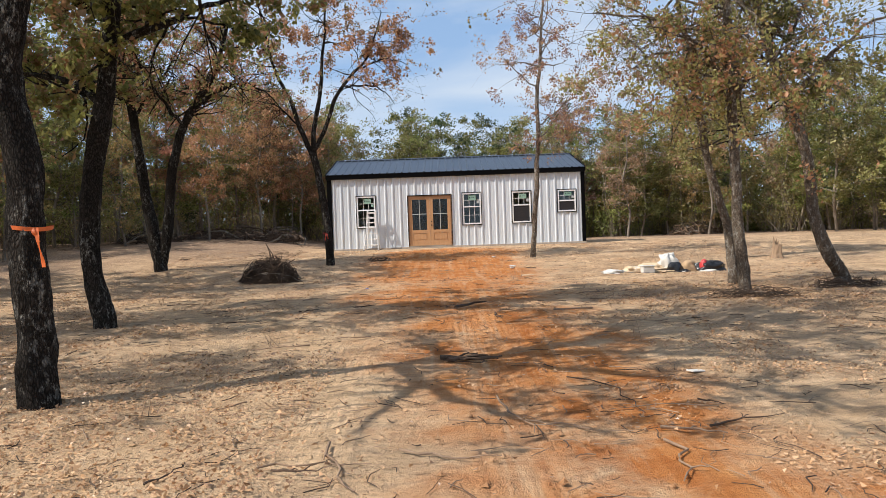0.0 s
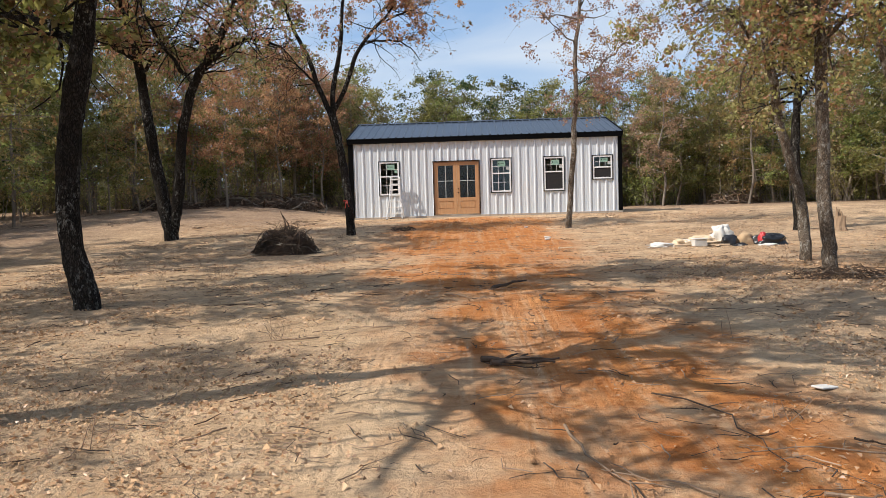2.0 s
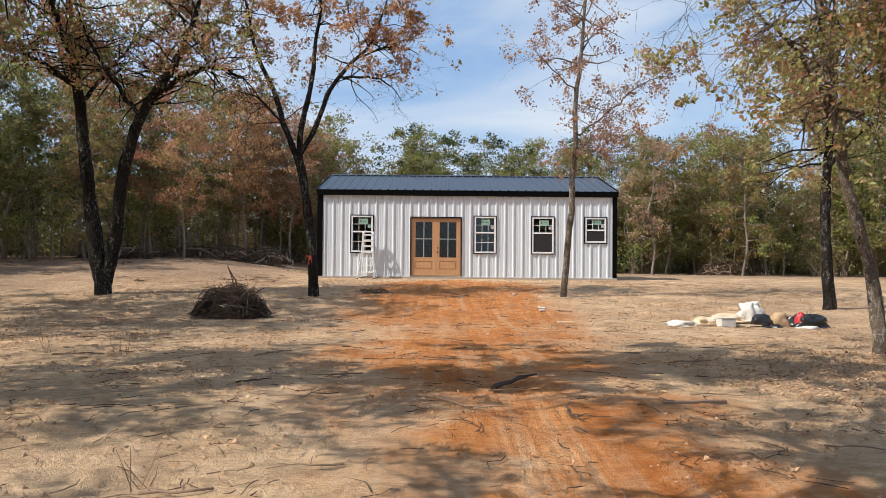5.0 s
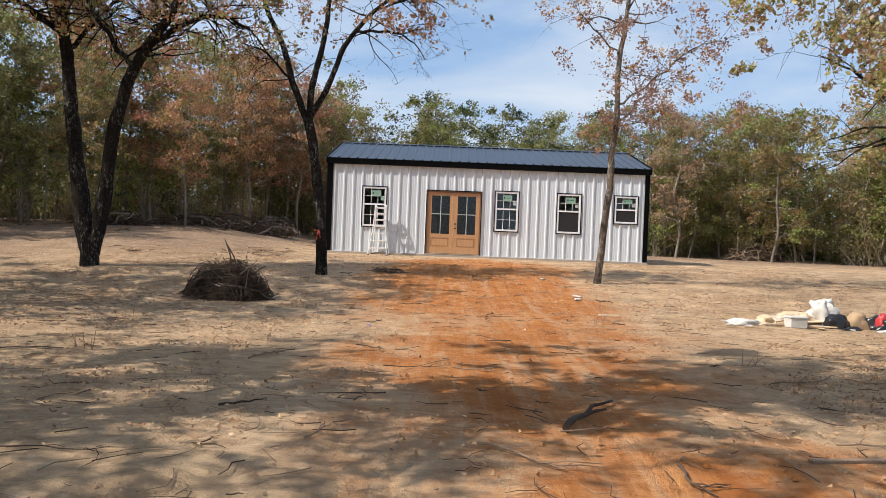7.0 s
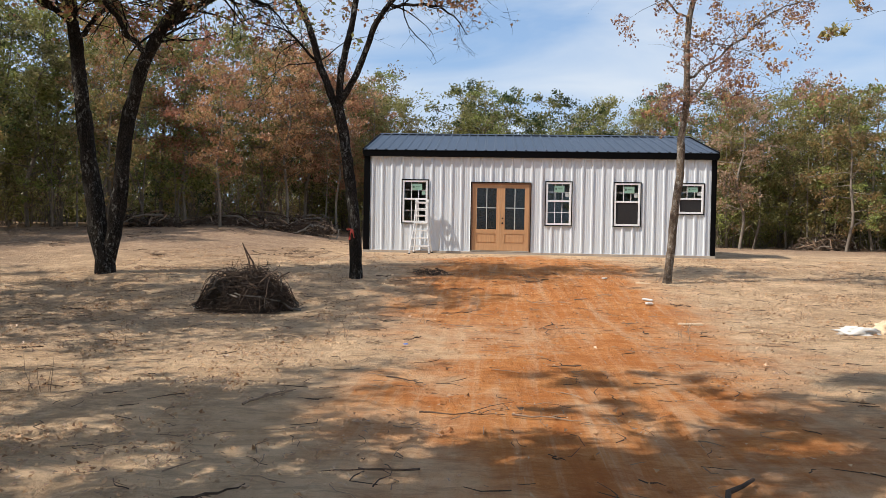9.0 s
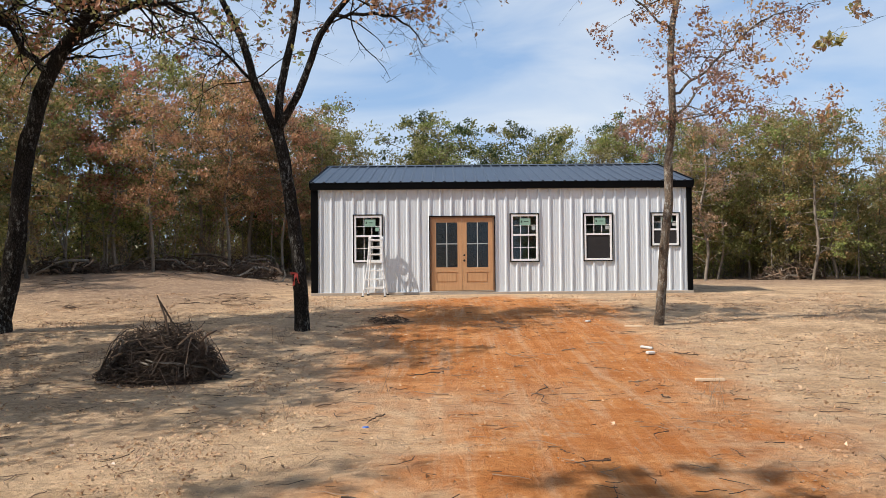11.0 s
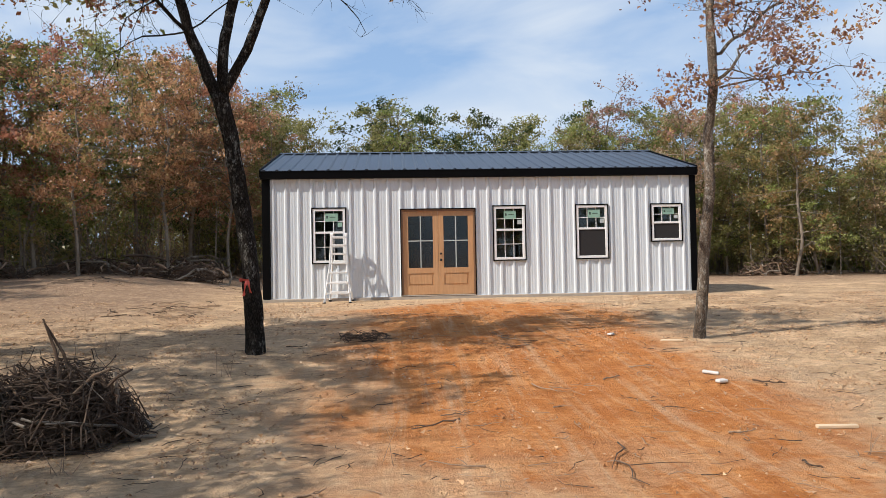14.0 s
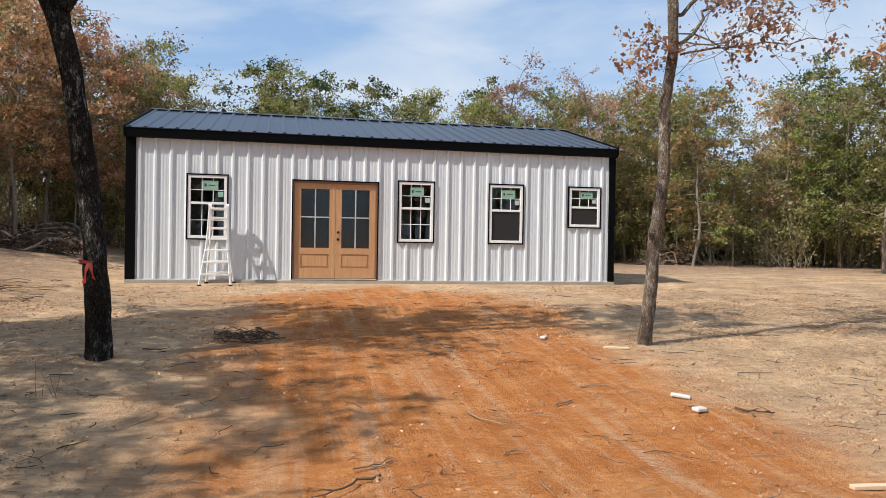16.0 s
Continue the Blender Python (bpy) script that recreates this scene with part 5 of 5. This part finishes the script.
solid("plastic_bag", "flattened white plastic bag on the sand", "plastic sheet", crumpled(4.45, 19.66, 0.26, 0.13, 0.13, 45.0, 0.8), M_PAPER, True, group=WASTE)
solid("bin_bag", "torn black plastic strip beside a sack", "bag", crumpled(6.25, 19.45, 0.16, 0.07, 0.1, 47.0, 0.6), M_BLACKBAG, True, group=WASTE)
solid("bin_bag", "black plastic sheet bunched on the sand", "bag", crumpled(6.95, 19.62, 0.40, 0.25, 0.32, 21.0, 0.45), M_BLACKBAG, True, group=WASTE)
solid("plastic_scrap", "red plastic scrap on a black bag", "scrap", crumpled(6.78, 19.52, 0.10, 0.09, 0.36, 25.0, 0.4), M_RED, True, group=WASTE)
solid("plastic_scrap", "white plastic scrap beside a black bag", "scrap", crumpled(6.85, 19.32, 0.22, 0.1, 0.08, 27.0, 0.4), M_PAPER, True, group=WASTE)
for k, (x, y, ln, w, turn, lift, tilt) in enumerate(((5.6, 19.95, 1.2, 0.09, 0.35, 0.12, -0.1), (5.5, 19.8, 0.95, 0.12, 0.1, 0.06, -0.05), (5.75, 19.6, 0.7, 0.07, -0.2, 0.02, 0.0), (5.0, 19.6, 0.6, 0.06, 0.3, 0.02, 0.0), (4.95, 19.95, 0.8, 0.08, -0.25, 0.03, 0.0))):
    solid("plank", "pale offcut of sawn board on waste", "plank", slab_piece(x, y, ln, w, 0.025, turn, lift, tilt), M_PLANK, False, 0.003, WASTE)
solid("plank", "short pale board lying on the sand", "plank", slab_piece(2.28, 20.3, 0.36, 0.06, 0.03, -0.1, 0.004), M_PLANK, False, 0.003)
solid("plank", "weathered board half sunk in sand", "plank", slab_piece(1.98, 11.52, 0.62, 0.055, 0.025, 0.18, 0.004), M_TWIG, False, 0.003)
solid("paper_scrap", "white folded scrap on the sand", "scrap", slab_piece(2.1, 22.58, 0.19, 0.08, 0.035, -0.5, 0.0, 0.1), M_PAPER, False, 0.01)
solid("paper_scrap", "small white block on the sand", "scrap", slab_piece(2.04, 22.14, 0.12, 0.09, 0.04, 0.2), M_PAPER, False, 0.01)
solid("paper_scrap", "flat white scrap on the drive's edge", "scrap", slab_piece(2.33, 6.98, 0.16, 0.1, 0.015, 0.5, 0.003, 0.08), M_PAPER, False, 0.004)
solid("plastic_scrap", "tiny blue plastic scrap on clay", "scrap", crumpled(-1.81, 17.96, 0.035, 0.03, 0.03, 31.0, 0.5), M_BLUE, True)
solid("paper_scrap", "pale scrap lying by a slim oak", "scrap", slab_piece(1.75, 25.5, 0.13, 0.07, 0.03, 0.9), M_PAPER, False, 0.006)
solid("paper_scrap", "pale flat stick by a slim oak", "scrap", slab_piece(2.45, 24.75, 0.32, 0.05, 0.03, -0.4), M_PLANK, False, 0.006)

for k, (x, y, lx, ly, mat) in enumerate(((4.75, 19.95, 0.22, 0.1, M_CARD), (4.9, 19.6, 0.16, 0.09, M_PAPER), (5.7, 19.42, 0.26, 0.08, M_PLANK), (5.55, 20.1, 0.3, 0.16, M_CARD), (6.2, 19.45, 0.18, 0.1, M_PAPER), (4.45, 19.85, 0.18, 0.12, M_PAPER))):
    solid("waste_scrap", "flat scrap of card or plastic on sand", "scrap", slab_piece(x, y, lx, ly, 0.02, 0.6 * k, 0.005, 0.12 * (k % 3 - 1)), mat, False, 0.003, WASTE)
# stump and a slanting grey trunk behind the waste
st = thing("tree_stump", "jagged weathered tree stump", "stump", at=(10.0, 22.5, ground_z(10.0, 22.5)))
s, zb = Shape(), ground_z(10.0, 22.5)
s.tube([(10.0, 22.5, zb - 0.1), (10.0, 22.5, zb + 0.1), (10.02, 22.5, zb + 0.38)], (0.24, 0.16, 0.13), 14, 0.3, seed=3.0)
part("trunk", s, M_STUMP, st)
for k, (dx, h) in enumerate(((-0.07, 0.62), (0.05, 0.5), (0.0, 0.56))):
    part("splinter", Shape().tube([(10.0 + dx, 22.48 + 0.03 * k, zb + 0.3), (10.0 + dx * 1.2, 22.5, zb + h)], (0.06, 0.012), 6, 0.2), M_STUMP, st)
hero_tree("slim dark oak behind the waste heap", [[(9.05, 22.8, 0.58, 0.15), (9.0, 22.8, 1.6, 0.125), (8.95, 22.8, 3.2, 0.11), (9.1, 22.8, 5.2, 0.085), (9.2, 22.8, 7.8, 0.03)]],
          [[(9.0, 22.8, 4.0, 0.05), (9.8, 22.4, 5.0, 0.03), (10.6, 22.0, 5.5, 0.01)], [(9.05, 22.8, 4.6, 0.05), (8.2, 23.2, 5.6, 0.03), (7.4, 23.5, 6.1, 0.01)]], 19, M_BARK, [(M_OLIVE, 6000, 0.05), (M_DRY, 3000, 0.05)], G2, 0.45, kids=12, lowest=3.5)


# ---- fallen branches and litter ----
def fallen_branch(x0, y0, x1, y1, r, seed, mat, label="dry fallen branch on the sand"):
    rng = random.Random(seed)
    a, b = Vector((x0, y0, 0)), Vector((x1, y1, 0))
    side = Vector((-(b - a).y, (b - a).x, 0))
    t = thing("fallen_branch", label, "branch", "fallen branches", (x0, y0, ground_z(x0, y0)))
    bend, pts = rng.uniform(-0.14, 0.14), []
    for k in range(8):
        f = k / 7
        p = a.lerp(b, f) + side * (bend * math.sin(f * math.pi) + rng.gauss(0, 0.032))
        p.z = ground_z(p.x, p.y) + r * 0.7 + 0.012 * rng.random() + 0.01
        pts.append(p)
    part("stem", Shape().tube(pts, [r * (1 - 0.09 * k) for k in range(8)], 7, 0.2, seed=seed), mat, t)
    for k in range(rng.randint(1, 3)):
        i = rng.randint(2, 6)
        d = (pts[i] - pts[i - 1]).normalized() + Vector((rng.gauss(0, 0.7), rng.gauss(0, 0.7), rng.uniform(0.0, 0.4)))
        e = pts[i] + d * (b - a).length * rng.uniform(0.1, 0.28)
        e.z = max(e.z, ground_z(e.x, e.y) + 0.012)
        part("side_twig", Shape().tube([pts[i], pts[i].lerp(e, 0.5) + Vector((0, 0, 0.01)), e], (r * 0.55, r * 0.45, r * 0.25), 5, 0.2), mat, t)


STICKS = [(1.13, 6.94, 1.43, 5.50), (0.42, 6.22, 0.65, 5.18), (-0.73, 5.09, -0.49, 4.10), (-1.81, 4.37, -1.68, 4.75), (1.41, 4.82, 1.28, 4.06), (0.13, 11.87, 0.54, 12.09),
          (-1.09, 4.55, -0.80, 4.49), (1.46, 5.12, 1.84, 4.90), (-0.60, 14.32, -0.08, 14.27), (-2.38, 12.31, -2.07, 12.56), (1.42, 12.19, 1.65, 12.17)]
STICKS_UP = [(-0.44, 11.54, 0.05, 11.12), (0.78, 11.25, 0.85, 10.80), (-1.57, 11.48, -1.46, 11.87), (-2.68, 14.34, -2.41, 14.86), (-1.66, 18.39, -1.80, 18.02), (1.26, 23.09, 1.56, 23.02), (-0.06, 25.51, 0.27, 25.06),
             (0.12, 19.92, 0.03, 18.89), (-2.45, 18.82, -2.18, 19.03), (-1.24, 21.14, -0.93, 21.34), (1.36, 19.25, 1.40, 19.04)]
STICKS_FAR = [(0.76, 22.50, 1.00, 22.62), (-0.09, 21.33, 0.11, 21.36), (-1.08, 21.02, -1.55, 20.63), (3.16, 23.30, 3.73, 23.39), (1.23, 20.20, 1.49, 20.24), (2.40, 22.13, 2.74, 22.02), (4.1, 16.2, 5.0, 16.6), (2.6, 14.1, 3.3, 14.4)]
for k, q in enumerate(STICKS + STICKS_UP + STICKS_FAR):
    fallen_branch(*q, 0.007 + 0.005 * ((k * 7) % 5) / 4, 70 + k, M_TWIG if k % 3 else M_TWIG_DARK)
fallen_branch(0.13, 11.98, 0.69, 12.99, 0.03, 61, M_TWIG_DARK, "thick forked dry branch on the drive")
for k, q in enumerate(((-0.05, 7.95, 0.55, 7.82), (0.02, 7.83, 0.42, 7.98), (0.1, 7.9, 0.6, 7.95))):
    fallen_branch(*q, 0.028 - 0.004 * k, 63 + k, M_TWIG_DARK, "dark broken branch lying on the drive")

stick_rng = random.Random(17)
for k in range(56):
    y = 4.5 + 22 * stick_rng.random() ** 1.2
    x, a, ln = stick_rng.uniform(-0.5 * y, 0.42 * y), stick_rng.uniform(0, 6.28), stick_rng.uniform(0.3, 0.8)
    fallen_branch(x, y, x + ln * math.cos(a), y + 0.6 * ln * math.sin(a), stick_rng.uniform(0.005, 0.010), 200 + k, (M_TWIG, M_TWIG_DARK)[k % 2])


def litter():
    rng, nr = random.Random(5), np.random.default_rng(5)
    c = []
    while len(c) < 125000:
        x, y = rng.uniform(-10, 11), 3.2 + 29 * rng.random() ** 1.5
        side = min(1.0, max(0.0, (abs(x - 0.2) - 0.6) / 3.2))
        dense = 0.08 + 0.92 * side
        dense *= 0.03 + 1.9 * max(0.0, noise.noise((x * 0.8, y * 0.8, 2.0)) + 0.5 * noise.noise((x * 2.7, y * 2.7, 6.0)) + 0.12)
        if math.hypot(x - 4.9, y - 13.2) < 2.4:
            dense += 1.2
        if y < 8.5 and x < -1.1:
            dense += 0.8 * (1 + noise.noise((x * 1.5, y * 1.5, 8.0)))
        if rng.random() < dense:
            c.append((x, y, ground_z(x, y) + 0.012 + 0.012 * rng.random()))
    tagged(leaves("leaf_litter", c, 0.017, 8, M_LITTER, None, tri=True, flat=0.72), "scattered dry oak leaves and bark crumbs", "leaf litter", kind="stuff")
    s, dark = Shape(), Shape()
    for k in range(4600):
        x, y = rng.uniform(-10, 11), 3.4 + 28 * rng.random() ** 1.4
        a, ln, r = rng.uniform(0, 6.28), rng.uniform(0.05, 0.34), rng.uniform(0.002, 0.005)
        pts = []
        for j in range(4):
            px, py = x + math.cos(a) * ln * j / 3, y + math.sin(a) * ln * j / 3
            pts.append((px, py, ground_z(px, py) + 0.012 + 0.012 * rng.random()))
            a += rng.gauss(0, 0.25)
        (dark if k % 2 else s).tube(pts, (r, r, r * 0.8, r * 0.5), 4, cap=False)
    for k in range(1500):
        x, y = -5.6 - 12 * rng.random(), rng.uniform(27, 46)
        if noise.noise((x * 0.45, y * 0.45, 5.5)) < 0.12:
            continue
        a, ln, r = rng.uniform(0, 6.28), rng.uniform(0.12, 0.6), rng.uniform(0.005, 0.012)
        ends = [(x + math.cos(a) * ln * j / 3 + rng.gauss(0, 0.03), y + math.sin(a) * ln * j / 3) for j in range(4)]
        (dark if k % 3 == 0 else s).tube([(px, py, ground_z(px, py) + 0.02 + 0.05 * rng.random()) for px, py in ends], (r, r, r * 0.8, r * 0.5), 4, cap=False)
    tagged(part("twig_litter", s, M_TWIG), "scattered dry twigs on the sand", "twigs", kind="stuff")
    tagged(part("twig_litter", dark, M_TWIG_DARK), "scattered dark bark strips and twigs", "twigs", kind="stuff")
    s = Shape()
    for k in range(2600):
        x, y = rng.uniform(-9, 10), 3.3 + 28 * rng.random() ** 1.5
        r, z = rng.uniform(0.008, 0.03), ground_z(x, y)
        i = len(s.v)
        a0 = rng.uniform(0, 6)
        s.v += [(x + r * math.cos(a0 + q) * rng.uniform(0.7, 1.3), y + r * math.sin(a0 + q) * rng.uniform(0.7, 1.3), z + 0.002) for q in (0, 1.57, 3.14, 4.71)] + [(x, y, z + 0.012 + r * rng.uniform(0.4, 0.8))]
        s.f += [(i, i + 1, i + 4), (i + 1, i + 2, i + 4), (i + 2, i + 3, i + 4), (i + 3, i, i + 4)]
    tagged(part("dirt_clods", s, M_GROUND), "small clods of sandy soil", "soil", kind="stuff")
    s = Shape()
    for k in range(60):
        x, y = rng.uniform(-9, 9), rng.uniform(4, 26)
        if abs(x) < 1.6:
            continue
        for j in range(rng.randint(2, 6)):
            p = Vector((x + rng.gauss(0, 0.06), y + rng.gauss(0, 0.06), ground_z(x, y) - 0.01))
            e = p + Vector((rng.gauss(0, 0.07), rng.gauss(0, 0.07), rng.uniform(0.1, 0.34)))
            s.tube([p, p.lerp(e, 0.5) + Vector((rng.gauss(0, 0.012), 0, 0)), e], (0.004, 0.003, 0.0015), 3, cap=False)
    tagged(part("dry_stalks", s, M_TWIG), "dry weed stalks standing in the sand", "weeds", kind="stuff")


litter()
